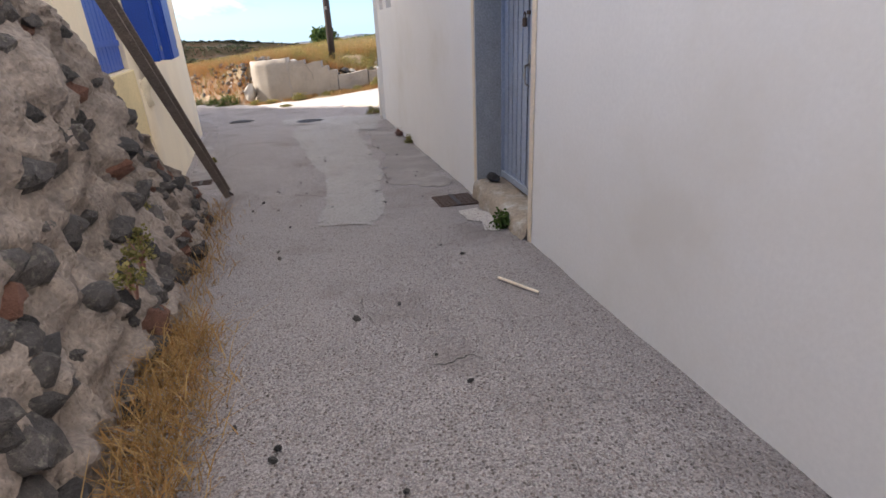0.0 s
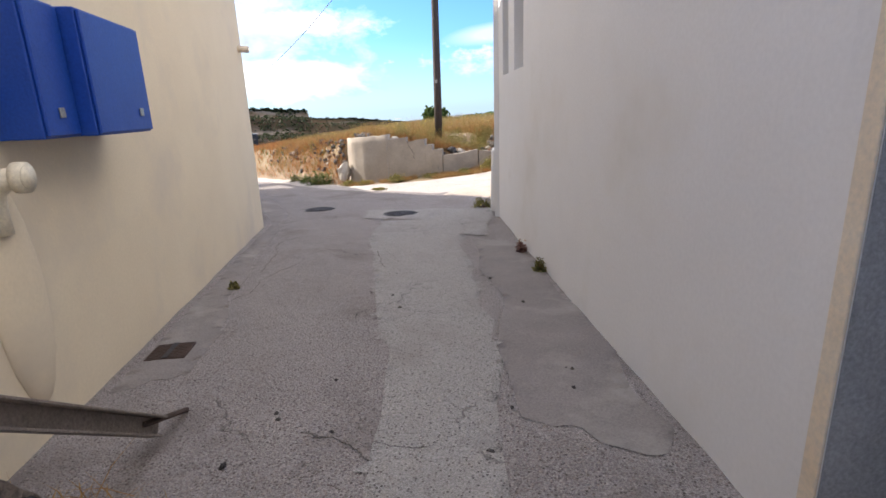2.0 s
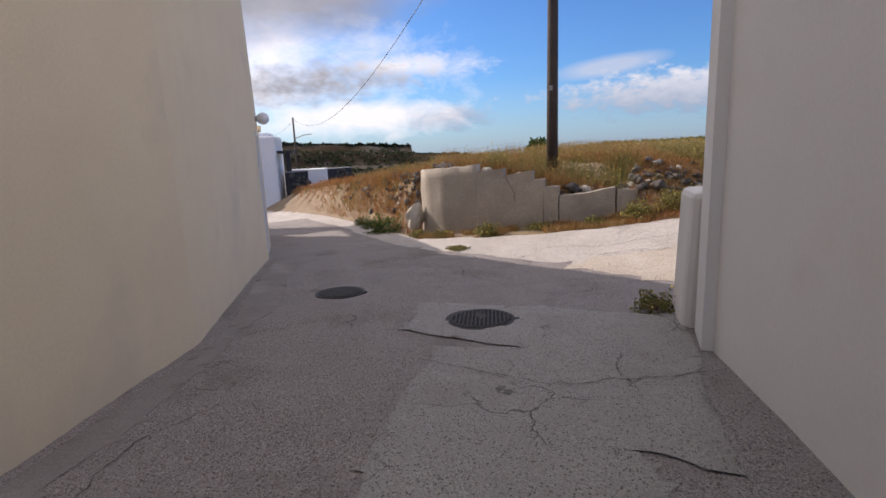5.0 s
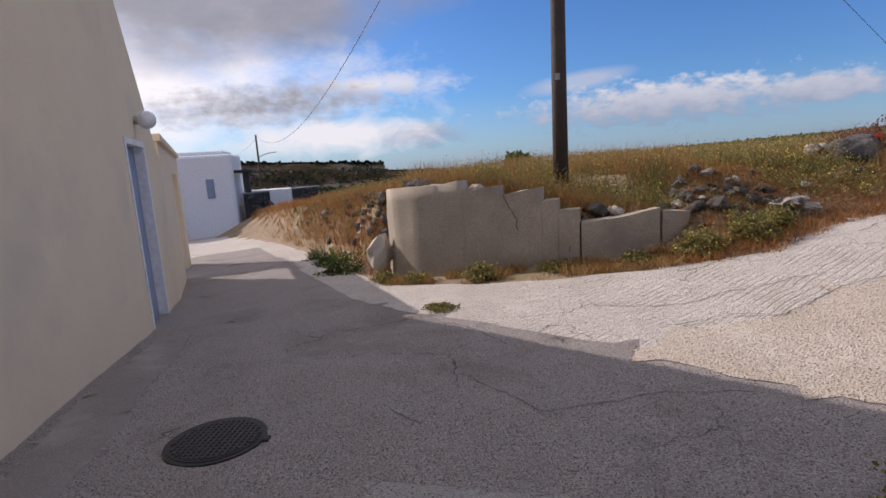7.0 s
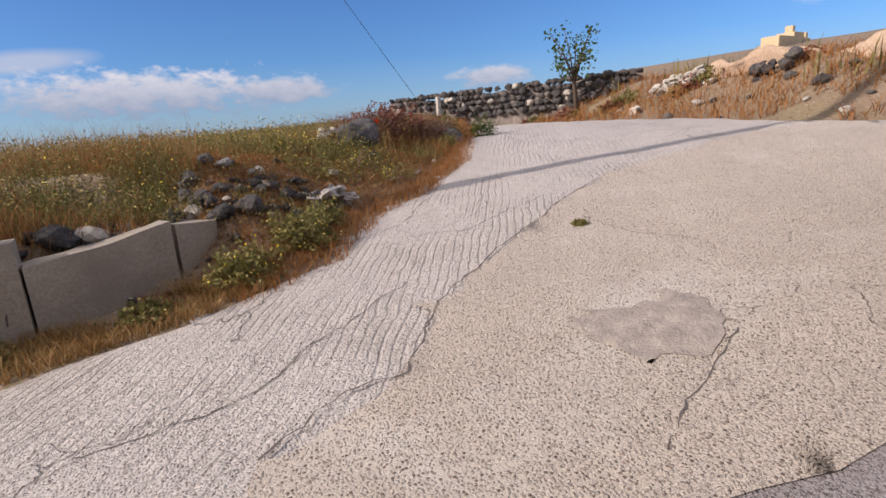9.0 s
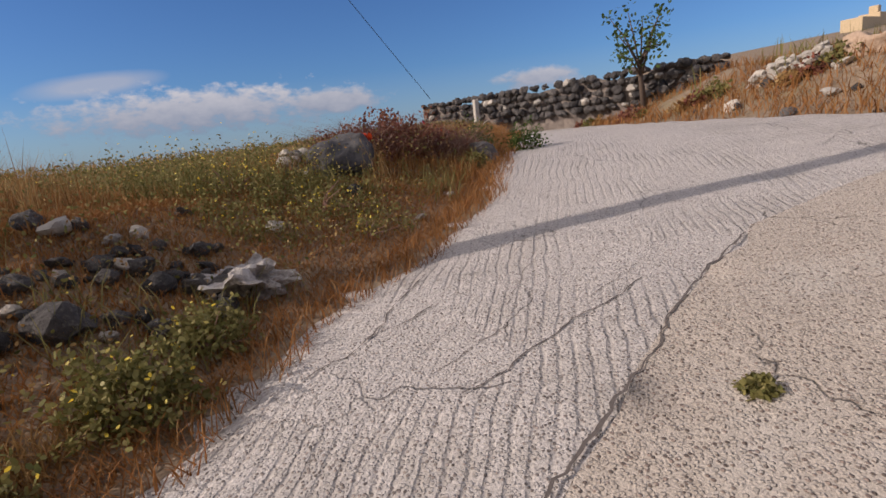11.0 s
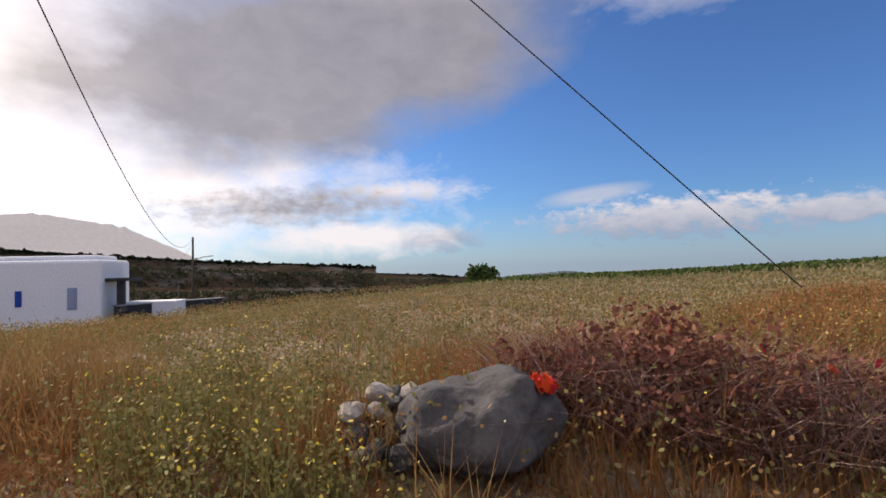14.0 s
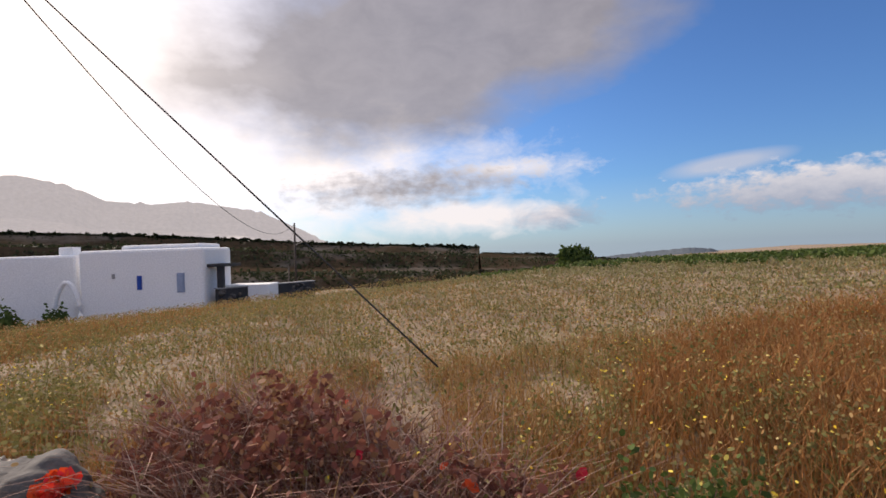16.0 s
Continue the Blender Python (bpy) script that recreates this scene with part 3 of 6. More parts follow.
door = base("door_1", m1 @ Matrix.Translation((0, -0.3, 0)), "double grey-blue metal door with ribbed leaves, padlocked", "door", kind="structure")
mid_u = 0.8
for k, (u0, u1) in enumerate(((DOOR_U[0] + 0.035, mid_u - 0.006), (mid_u + 0.006, DOOR_U[1] - 0.035))):
    leaf = part("leaf", boxes(((u0, -0.03, -0.02), (u1, 0.0, 2.02))), M_DOOR, door, "ribbed sheet-metal leaf")
    n = 5
    for i in range(n):
        c = u0 + (u1 - u0) * (i + 0.5) / n
        w = (u1 - u0) / n * 0.36
        part("rib_panel", boxes(((c - w, 0.001, 0.0), (c + w, 0.014, 2.0)), bevel=0.006), M_DOOR, leaf)
part("meeting_rail", boxes(((mid_u - 0.03, 0.016, -0.02), (mid_u + 0.022, 0.026, 2.02)), bevel=0.004), M_DOOR, door)
part("bottom_rail", boxes(((DOOR_U[0] + 0.03, 0.016, -0.04), (DOOR_U[1] - 0.03, 0.04, 0.03)), bevel=0.006), M_DOOR, door)
part("door_frame", boxes(((DOOR_U[0] + 0.002, -0.04, -0.05), (DOOR_U[0] + 0.033, 0.035, 2.08)), ((DOOR_U[1] - 0.033, -0.04, -0.05), (DOOR_U[1] - 0.002, 0.035, 2.08)), ((DOOR_U[0] + 0.033, -0.04, 2.03), (DOOR_U[1] - 0.033, 0.035, 2.08))), M_DOOR, door)
bm = bmesh.new()
tube(bm, [(mid_u + 0.055, 0.02, 1.12), (mid_u + 0.055, 0.06, 1.11), (mid_u + 0.062, 0.065, 1.04), (mid_u + 0.058, 0.055, 0.96), (mid_u + 0.055, 0.02, 0.94)], [0.012, 0.01, 0.011, 0.009, 0.008], 8)
box(bm, (mid_u + 0.035, 0.015, 1.09), (mid_u + 0.075, 0.024, 1.2), bevel=0.004)
part("handle", bm, M_STEEL, door, "worn steel pull handle", True)
bm = bmesh.new()
box(bm, (mid_u - 0.03, 0.035, 1.42), (mid_u + 0.025, 0.06, 1.49), bevel=0.008)
tube(bm, [(mid_u - 0.02, 0.048, 1.485), (mid_u - 0.02, 0.048, 1.52), (mid_u - 0.002, 0.048, 1.535), (mid_u + 0.015, 0.048, 1.52), (mid_u + 0.015, 0.048, 1.485)], 0.006, 6)
box(bm, (mid_u - 0.01, 0.018, 1.515), (mid_u + 0.06, 0.03, 1.545), bevel=0.004)
part("padlock", bm, M_RUST, door, "rusty padlock on a hasp")
for nm, u0, u1 in (("jamb_lining", DOOR_U[0] - 0.0, DOOR_U[0] + 0.004), ("jamb_lining", DOOR_U[1] - 0.004, DOOR_U[1])):
    part(nm, boxes(((u0, 0.036, -0.06), (u1, 0.298, 2.09))), M_RAW, door, "bare grey cement reveal")
for u0, u1 in ((DOOR_U[0] - 0.07, DOOR_U[0] + 0.0), (DOOR_U[1] - 0.0, DOOR_U[1] + 0.07)):
    part("edge_trim", boxes(((u0, 0.301, -0.25), (u1, 0.312, 2.15)), bevel=0.004), M_TRIM, door, "flaking beige edge trim")
bm = bmesh.new()
bmesh.ops.create_grid(bm, x_segments=28, y_segments=10, size=0.5)
for v in bm.verts:
    u, s = v.co.x + 0.5, v.co.y + 0.5
    x = DOOR_U[0] + 0.004 + u * (DOOR_U[1] - DOOR_U[0] - 0.008)
    prof = [(-0.30, -0.045), (-0.05, -0.05), (0.02, -0.08), (0.06, -0.2), (0.07, -0.5)]
    k = min(int(s * 4), 3)
    t = s * 4 - k
    y = prof[k][0] + (prof[k + 1][0] - prof[k][0]) * t
    z = prof[k][1] + (prof[k + 1][1] - prof[k][1]) * t
    nz = noise.noise(Vector((x * 5, y * 7, z * 7))) * 0.03 + noise.noise(Vector((x * 17, y * 17, z * 17))) * 0.012
    v.co = Vector((x, min(y + nz, 0.1), z + nz * 0.7 + 0.05 * (noise.noise(Vector((x * 2.2, 3, 1))) - 0.2)))
step = thing("door_step", bm, material("step_stone", (0.36, 0.29, 0.22), (0.22, 0.18, 0.14), 6.0, 0.93, 0.6, 40, 0.6, stain=(0.42, 0.39, 0.34), stain_scale=5), "crumbling rough stone step under the grey door", "step", kind="structure", smooth=True)
step.matrix_world = m1

for i, (u0, u1) in enumerate(((0.95, 1.55), (2.05, 2.75))):
    win = base("window_%d" % (i + 1), m2 @ Matrix.Translation((0, -0.16, 0)), "narrow window with a grey louvred shutter, closed", "window", kind="structure")
    part("frame", boxes(((u0 + 0.003, -0.06, 1.803), (u0 + 0.06, 0.0, 3.097)), ((u1 - 0.06, -0.06, 1.803), (u1 - 0.003, 0.0, 3.097)), ((u0 + 0.06, -0.06, 1.803), (u1 - 0.06, 0.0, 1.87)), ((u0 + 0.06, -0.06, 3.03), (u1 - 0.06, 0.0, 3.097))), M_SHUT, win)
    part("shutter", boxes(((u0 + 0.06, -0.05, 1.87), (u1 - 0.06, -0.02, 3.03))), M_SHUT, win)

# low corner pier
bm = bmesh.new()
box(bm, (-1.3, 13.06, -1.0), (-0.5, 13.6, 0.56), bevel=0.06)
for v in bm.verts:
    v.co.x -= 0.13 * (v.co.y - 13.06)
    if v.co.z < 0:
        v.co.x -= 0.04
        v.co.y += 0.06
pier = thing("corner_pier", bm, M_WHITE, "low white plastered pier at the house corner", "pier", kind="structure", smooth=False)

# ---- cream house ----
L0, LA, LB, LC, LE, LF = (-1.98, 3.1), (-2.87, 5.4), (-5.2, 11.5), (-7.75, 15.3), (-9.45, 17.3), (-14.6, 22.5)
c1, n1 = house_wall("wall_west_1", L0, LB, -1.2, 5.8, 0.4, [(0.75, 1.95, 1.21, 2.6)], M_CREAM, "cream plastered house wall with painted meter boxes")
n2, len2 = wall_frame(LB, LC)
bm = boxes(((0, -0.4, -1.4), (len2 - 1.6, 0, 5.8)), ((len2 - 1.6, -0.4, -1.4), (len2, 0, 5.8)))
for v in bm.verts:
    if v.co.z > 5 and v.co.x > len2 - 0.1:
        v.co.z = 3.95
bmesh.ops.remove_doubles(bm, verts=bm.verts[:], dist=1e-4)
c2 = thing("wall_west_2", bm, M_CREAM, "cream plastered house wall beside the lane", "wall", kind="structure")
c2.matrix_world = n2
mm3, len3 = wall_frame(LC, LE)
c3 = thing("wall_west_3", pierced(len3, -1.8, 3.95, 0.4, [(0.2, 1.4, -1.8, 1.42)]), M_CREAM, "cream house wall round a blue-grey door", "wall", kind="structure")
for v in c3.data.vertices:
    if v.co.z > 3.9:
        v.co.z = 3.95 - 1.08 * v.co.x
c3.matrix_world = mm3
mm4, len4 = wall_frame(LE, LF)
c4, n4 = house_wall("wall_west_4", LE, LF, -3.2, 1.5, 0.35, [(3.2, 5.9, -3.2, 1.05)], M_CREAM, "low cream annex wall with an opening")
thing("annex_cornice", boxes(((-0.05, -0.4, 1.5), (len4 + 0.05, 0.06, 1.62)), m=mm4, bevel=0.02), M_CREAM, "cream moulding on the annex wall", "cornice", kind="structure")
thing("wall_west_5", boxes(((len4 - 0.3, -3.5, -3.2), (len4, -0.36, 1.5)), m=mm4), M_CREAM, "end wall of the low annex", "wall", kind="structure")
bm = bmesh.new()
low = [(-1.98, 3.1), LB, (-6.4, 13.55), (-12.0, 10.0), (-9.0, 1.0)]
f = bm.faces.new([bm.verts.new((x - 0.3, y, 5.6)) for x, y in low])
r = bmesh.ops.extrude_face_region(bm, geom=[f])
bmesh.ops.translate(bm, vec=(0, 0, 0.22), verts=[v for v in r["geom"] if isinstance(v, bmesh.types.BMVert)])
thing("roof_west", bm, M_CREAM, "flat roof of the cream house", "roof", kind="structure")
house_wall("wall_west_6", (-9.0, 1.0), L0, -1.0, 5.8, 0.4, [], M_CREAM, "cream gable wall of the house")

shutter = base("window_3", n1 @ Matrix.Translation((0, -0.05, 0)), "window with bright blue wooden shutters, closed", "window", kind="structure")
for u0, u1 in ((0.755, 1.345), (1.355, 1.945)):
    leaf = part("shutter_leaf", boxes(((u0, -0.04, 1.215), (u1, 0.0, 2.59)), bevel=0.004), M_BLUE, shutter, "bright blue boarded shutter leaf")
    for i in range(4):
        w = (u1 - u0) / 4
        part("board", boxes(((u0 + i * w + 0.004, 0.001, 1.22), (u0 + (i + 1) * w - 0.004, 0.012, 2.58)), bevel=0.003), M_BLUE, leaf)
part("hinge_bar", boxes(((0.79, 0.013, 1.42), (1.98, 0.024, 1.47)), bevel=0.003), M_BLUE, shutter)
thing("window_sill", boxes(((0.67, 0.002, 0.5), (1.99, 0.03, 1.205)), m=n1, bevel=0.01), material("yellow_plaster", (0.72, 0.58, 0.32), None, 2.0, 0.9, 0.1), "yellowish plaster panel under the blue shutters", "sill", kind="structure")

uM, uP = 2.5, 2.38
meter = base("meter_cabinet", n1 @ Matrix.Translation((uM, 0.002, 1.24)), "bright blue metal meter cabinet fixed on the cream wall", "meter cabinet")
for u0, u1, d, h in ((0.0, 0.33, 0.23, 0.66), (0.335, 1.12, 0.32, 0.655)):
    b = part("body", boxes(((u0, 0, 0), (u1, d - 0.012, h)), bevel=0.008), M_BLUE, meter)
    bm = boxes(((u0 + 0.01, d - 0.011, 0.012), (u1 - 0.01, d + 0.006, h - 0.012)), bevel=0.006)
    dr = part("door", bm, M_BLUE, b)
    part("lock", boxes(((u1 - 0.2, d + 0.007, 0.1), (u1 - 0.15, d + 0.016, 0.15)), bevel=0.004), M_STEEL, dr, "small steel lock")
bm = bmesh.new()
tube(bm, [(-0.06, 0.03, -0.42), (-0.06, 0.03, -0.3), (-0.06, 0.04, -0.22), (-0.06, 0.09, -0.17), (-0.06, 0.16, -0.16)], [0.055] * 5, 14)
tube(bm, [(-0.06, 0.155, -0.16), (-0.06, 0.2, -0.16)], 0.072, 16)
tube(bm, [(-0.06, 0.198, -0.16), (-0.06, 0.208, -0.16)], 0.055, 16)
pipe = thing("drain_pipe", bm, M_PLASTIC, "painted cream drain elbow with a round cap on the wall", "pipe", smooth=True)
pipe.matrix_world = n1 @ Matrix.Translation((uP, 0.0, 1.24))
bm = bmesh.new()
for k in range(5):
    tube(bm, [(-0.05 + 0.004 * k, 0.03, 0.18 + k * 0.03), (0.06, 0.05, 0.17 + k * 0.03)], 0.018, 8)
hose = thing("hose_bundle", bm, M_HOSE, "grey corrugated cable hose coming out of the wall", "hose", smooth=True)
hose.matrix_world = n1 @ Matrix.Translation((uP, 0.0, 1.24))
bm = bmesh.new()
tube(bm, [(0, 0.02, 1.4), (0, 0.02, 0.85), (0.01, 0.03, 0.75), (0.03, 0.05, 0.69), (0.07, 0.05, 0.68), (0.09, 0.05, 0.72), (0.06, 0.05, 0.76)], 0.013, 8)
cond = thing("conduit", bm, M_PLASTIC, "thin cream conduit running down the wall to the cabinet", "conduit", smooth=True)
cond.matrix_world = n1 @ Matrix.Translation((uP, 0.0, 1.24))
bm = bmesh.new()
bmesh.ops.create_uvsphere(bm, u_segments=20, v_segments=10, radius=0.5)
for v in bm.verts:
    v.co = Vector((v.co.x * 0.42, max(v.co.y, 0) * 0.12, v.co.z * 1.2))
bulge = thing("plaster_bulge", bm, M_CREAM, "rough plaster bulge below the meter cabinet", "plaster", kind="structure", smooth=True)
bulge.matrix_world = n1 @ Matrix.Translation((uP, -0.005, 0.5))
bm = bmesh.new()
tube(bm, [(0, -0.02, 0), (0, 0.16, -0.01)], 0.05, 12)
sp_ = thing("spout", bm, M_TRIM, "short clay rain spout in the cream wall", "spout", smooth=True)
sp_.matrix_world = n1 @ Matrix.Translation((8.75, 0, 2.34))

d2 = base("door_2", mm3 @ Matrix.Translation((-0.5, -0.1, 0)), "blue-grey boarded door in a white frame, closed", "door", kind="structure")
part("leaf", boxes(((0.78, -0.05, -0.9), (1.82, -0.01, 1.34)), bevel=0.004), M_SLATE, d2)
part("frame", boxes(((0.705, -0.06, -1.0), (0.78, 0.11, 1.415)), ((1.82, -0.06, -1.0), (1.895, 0.11, 1.415)), ((0.78, -0.06, 1.345), (1.82, 0.11, 1.415))), M_LIME, d2, "white painted frame")
part("handle", boxes(((0.86, -0.009, 0.15), (0.91, 0.03, 0.2)), bevel=0.005), M_STEEL, d2)
bm = bmesh.new()
bmesh.ops.create_uvsphere(bm, u_segments=16, v_segments=10, radius=0.11)
lampw = base("wall_lamp", mm3 @ Matrix.Translation((1.0, 0.14, 1.66)), "white globe lamp on the cream wall", "lamp")
part("globe", bm, M_LIME, lampw, "white globe", True)
bm = bmesh.new()
tube(bm, [(0, -0.14, 0), (0, -0.09, 0)], 0.05, 12)
part("bracket", bm, M_STEEL, lampw)

# ---- manholes and grates ----
def manhole(x, y, r, label):
    z = float(zroad(x, y)) + 0.02
    t = base("manhole_cover", Matrix.Translation((x, y, z)), label, "manhole", "manhole covers in the lane")
    bm = bmesh.new()
    tube(bm, [(0, 0, -0.05), (0, 0, 0.004)], r, 40)
    part("rim", bm, M_IRON, t)
    bm = bmesh.new()
    tube(bm, [(0, 0, 0.004), (0, 0, 0.009)], r * 0.9, 40)
    part("plate", bm, M_IRON, t)
    bm = bmesh.new()
    for i in range(-7, 8):
        o = i * r * 0.115
        h = math.sqrt(max(0, (r * 0.84) ** 2 - o * o))
        box(bm, (o - 0.008, -h, 0.009), (o + 0.008, h, 0.014))
        for j in range(-7, 8):
            p = j * r * 0.115 + r * 0.05
            if abs(p) < h * 0.95:
                box(bm, (o + 0.008, p - 0.006, 0.009), (o + r * 0.115 - 0.008, p + 0.006, 0.0135))
    part("tread_ribs", bm, M_IRON, t)
    bm = boxes(((r * 0.95, -0.03, -0.01), (r * 1.12, 0.03, 0.006)), bevel=0.004)
    part("lifting_lug", bm, M_IRON, t)
    t.matrix_world = Matrix.Translation((x, y, z)) @ Matrix.Rotation(0.3, 4, "Z") @ Matrix.Rotation(-0.03, 4, "X")
    return t


manhole(-3.08, 12.86, 0.33, "round cast-iron manhole cover with a grid pattern")
manhole(-5.01, 13.40, 0.29, "round cast-iron manhole cover with a grid pattern")


def square_grate(x, y, w, d, ang, label):
    z = float(zroad(x, y)) + 0.018
    t = base("drain_cover", Matrix.Translation((x, y, z)) @ Matrix.Rotation(ang, 4, "Z") @ Matrix.Rotation(-0.045, 4, "X"), label, "drain cover")
    part("plate", boxes(((-w / 2, -d / 2, -0.02), (w / 2, d / 2, 0.003)), bevel=0.004), M_RUST, t)
    part("seam_bar", boxes(((-0.02, -d / 2, 0.0035), (0.02, d / 2, 0.008))), M_IRON, t, "perforated centre bar")
    bm = bmesh.new()
    for i in range(-4, 5):
        for j in range(-4, 5):
            if i:
                box(bm, (i * w / 9.5 - 0.014, j * d / 9.5 - 0.005, 0.003), (i * w / 9.5 + 0.014, j * d / 9.5 + 0.005, 0.007))
    part("tread_studs", bm, M_RUST, t)["kind"] = "stuff"


square_grate(0.37, 4.99, 0.42, 0.42, 0.25, "rusty square iron drain cover by the door step")
square_grate(-2.97, 6.37, 0.27, 0.28, 0.35, "small rusty iron cover beside the cream wall")

# ---- field walls ----
arc = [(-6.25, 19.9, 0.46), (-6.42, 19.45, 0.5), (-6.36, 19.0, 0.53), (-6.1, 18.68, 0.56), (-5.7, 18.5, 0.58), (-5.3, 18.44, 0.6), (-4.93, 18.41, 0.64)]


def ribbon_wall(name, pts, thick, mat, label, cuts=8, rough=0.018):
    """An upright wall along pts (x, y, top), worn and uneven."""
    bm = bmesh.new()
    dense = []
    for (a, b) in zip(pts, pts[1:]):
        k = max(1, int(math.hypot(b[0] - a[0], b[1] - a[1]) / 0.09))
        dense += [tuple(a[j] + (b[j] - a[j]) * i / k for j in range(3)) for i in range(k)]
    dense.append(pts[-1])
    cols = []
    for i, p in enumerate(dense):
        a, b = dense[max(i - 1, 0)], dense[min(i + 1, len(dense) - 1)]
        d = Vector((b[0] - a[0], b[1] - a[1], 0)).normalized()
        nrm = Vector((d.y, -d.x, 0))
        z0 = float(zroad(p[0], p[1])) - 0.25
        col = []
        for s in (0.5, -0.5):
            row = []
            for j in range(cuts + 1):
                z = z0 + (p[2] - z0) * j / cuts
                q = Vector((p[0], p[1], z)) + nrm * thick * s
                w = rough * noise.noise(q * 3.1) + rough * 0.5 * noise.noise(q * 9.0)
                row.append(bm.verts.new(q + nrm * w + Vector((0, 0, w if j == cuts else 0))))
            col.append(row)
        cols.append(col)
    for c0, c1 in zip(cols, cols[1:]):
        for j in range(cuts):
            bm.faces.new((c0[0][j], c1[0][j], c1[0][j + 1], c0[0][j + 1]))
            bm.faces.new((c0[1][j], c0[1][j + 1], c1[1][j + 1], c1[1][j]))
        bm.faces.new((c0[0][cuts], c1[0][cuts], c1[1][cuts], c0[1][cuts]))
    for c in (cols[0], cols[-1]):
        for j in range(cuts):
            bm.faces.new((c[0][j], c[0][j + 1], c[1][j + 1], c[1][j]))
    return bm


corner = base("garden_wall", Matrix(), "weathered rendered retaining wall, curved and stepping down, cracked", "wall", kind="structure")
part("curved_section", ribbon_wall("a", arc, 0.24, M_RENDER, ""), M_RENDER, corner, smooth=True)
for pts in ([(-4.93, 18.415, 0.48), (-4.38, 18.39, 0.55)], [(-4.38, 18.395, 0.40), (-3.8, 18.37, 0.5)], [(-3.8, 18.375, 0.31), (-3.58, 18.37, 0.33)],
            [(-3.58, 18.375, 0.17), (-3.3, 18.38, 0.19)], [(-3.3, 18.385, -0.0), (-2.75, 18.5, 0.06), (-2.32, 18.62, 0.14)], [(-2.3, 18.66, 0.1), (-1.95, 18.8, 0.08)]):
    part("stepped_section", ribbon_wall("s", pts, 0.23, M_RENDER, "", 6), M_RENDER, corner)
rnd = random.Random(5)
for x0, z0, z1 in ((-4.33, 0.42, -0.5), (-3.27, 0.02, -0.42)):
    bm = bmesh.new()
    p, z = x0, z0
    prev = None
    while z > z1:
        y = 18.395 - 0.13
        a, b = bm.verts.new((p - 0.007, y, z)), bm.verts.new((p + 0.007, y, z))
        if prev:
            bm.faces.new((*prev, b, a))
        prev = (a, b)
        z -= 0.06
        p += rnd.uniform(-0.02, 0.045 if x0 < -4 else 0.0) - (0.03 if x0 > -4 and z > -0.2 else 0)
    part("crack", bm, M_CRACK, corner)

STONES = [stone_mesh("stone", 3 + i, M_ROCK, 2, 0.4, (1, 0.8 + 0.06 * i, 0.62 + 0.07 * i)) for i in range(5)]
REDS = [stone_mesh("stone", 13 + i, M_REDROCK, 2, 0.4) for i in range(2)]
PALES = [stone_mesh("stone", 23 + i, M_PALEROCK, 2, 0.4) for i in range(3)]


def in_bank(x, y):
    return signed(FIELD, np.array([x]), np.array([y]))[0] > 0.5


def put_stone(parent, x, y, z, s, rnd, pool=None, name="stone"):
    ob = new(name, rnd.choice(pool or STONES))
    ob.matrix_world = Matrix.LocRotScale((x, y, z), Euler([rnd.uniform(-0.6, 0.6), rnd.uniform(-0.6, 0.6), rnd.uniform(0, 6.28)]), Vector((s * rnd.uniform(0.8, 1.3), s, s * rnd.uniform(0.7, 1.1))))
    if parent:
        ob.parent = parent
    return ob


rnd = random.Random(11)
dry = base("dry_stone_wall", Matrix(), "tumbled dry-stone field wall of dark lava stones", "stone wall", kind="structure")
for i in range(230):
    t = rnd.random() ** 1.5 * 11
    s = rnd.random()
    ex, ey = -6.35 - 0.63 * t, 18.75 + 0.68 * t
    x, y = ex + 0.73 * s * 0.9 + rnd.uniform(-0.1, 0.1), ey + 0.66 * s * 0.9 + rnd.uniform(-0.1, 0.1)
    size = rnd.uniform(0.1, 0.24)
    put_stone(dry, x, y, land(x, y) + size * 0.25 + (0.12 if t < 1.5 and s > 0.3 else 0), size, rnd, REDS if rnd.random() < 0.12 else PALES if rnd.random() < 0.08 else STONES)
ws = put_stone(None, -6.55, 18.72, -0.5, 0.75, rnd, PALES, "boulder")
ws.scale = (0.45, 0.4, 0.85)
tagged(ws, "whitewashed boulder standing against the curved wall", "boulder")

# stones lying along the wall top and on the bank
for x, y, s, pool in ((-4.85, 18.75, 0.3, PALES), (-4.1, 18.8, 0.3, REDS), (-3.05, 18.7, 0.34, STONES), (-2.85, 18.75, 0.25, PALES), (-2.2, 19.15, 0.3, STONES), (-1.95, 19.55, 0.24, STONES), (-1.6, 19.7, 0.2, PALES), (-1.75, 19.8, 0.2, STONES),
                      (-1.2, 19.4, 0.2, STONES), (-2.6, 19.0, 0.22, PALES), (-1.55, 18.9, 0.3, STONES), (0.55, 20.55, 0.2, STONES), (-0.3, 19.95, 0.14, PALES), (0.9, 19.9, 0.12, PALES), (1.5, 20.4, 0.1, PALES), (-0.9, 20.2, 0.15, STONES)):
    tagged(put_stone(None, x, y, land(x, y) + s * 0.15, s, rnd, pool, "loose_stone"), "loose lava stone lying in the dry grass" if pool is STONES else "loose pale stone lying in the dry grass", "stone", "loose stones on the bank")

rnd = random.Random(17)
rubble = base("rubble_heap", Matrix(), "dark lava rubble spilling down the bank behind the broken wall", "rubble")
for i in range(120):
    t = rnd.random()
    x, y = -3.3 + 2.7 * t + rnd.gauss(0, 0.12), 18.85 + 0.55 * t + rnd.gauss(0, 0.25)
    if in_bank(x, y):
        size = rnd.uniform(0.06, 0.2)
        put_stone(rubble, x, y, land(x, y) + size * 0.2, size, rnd, PALES if rnd.random() < 0.1 else STONES)
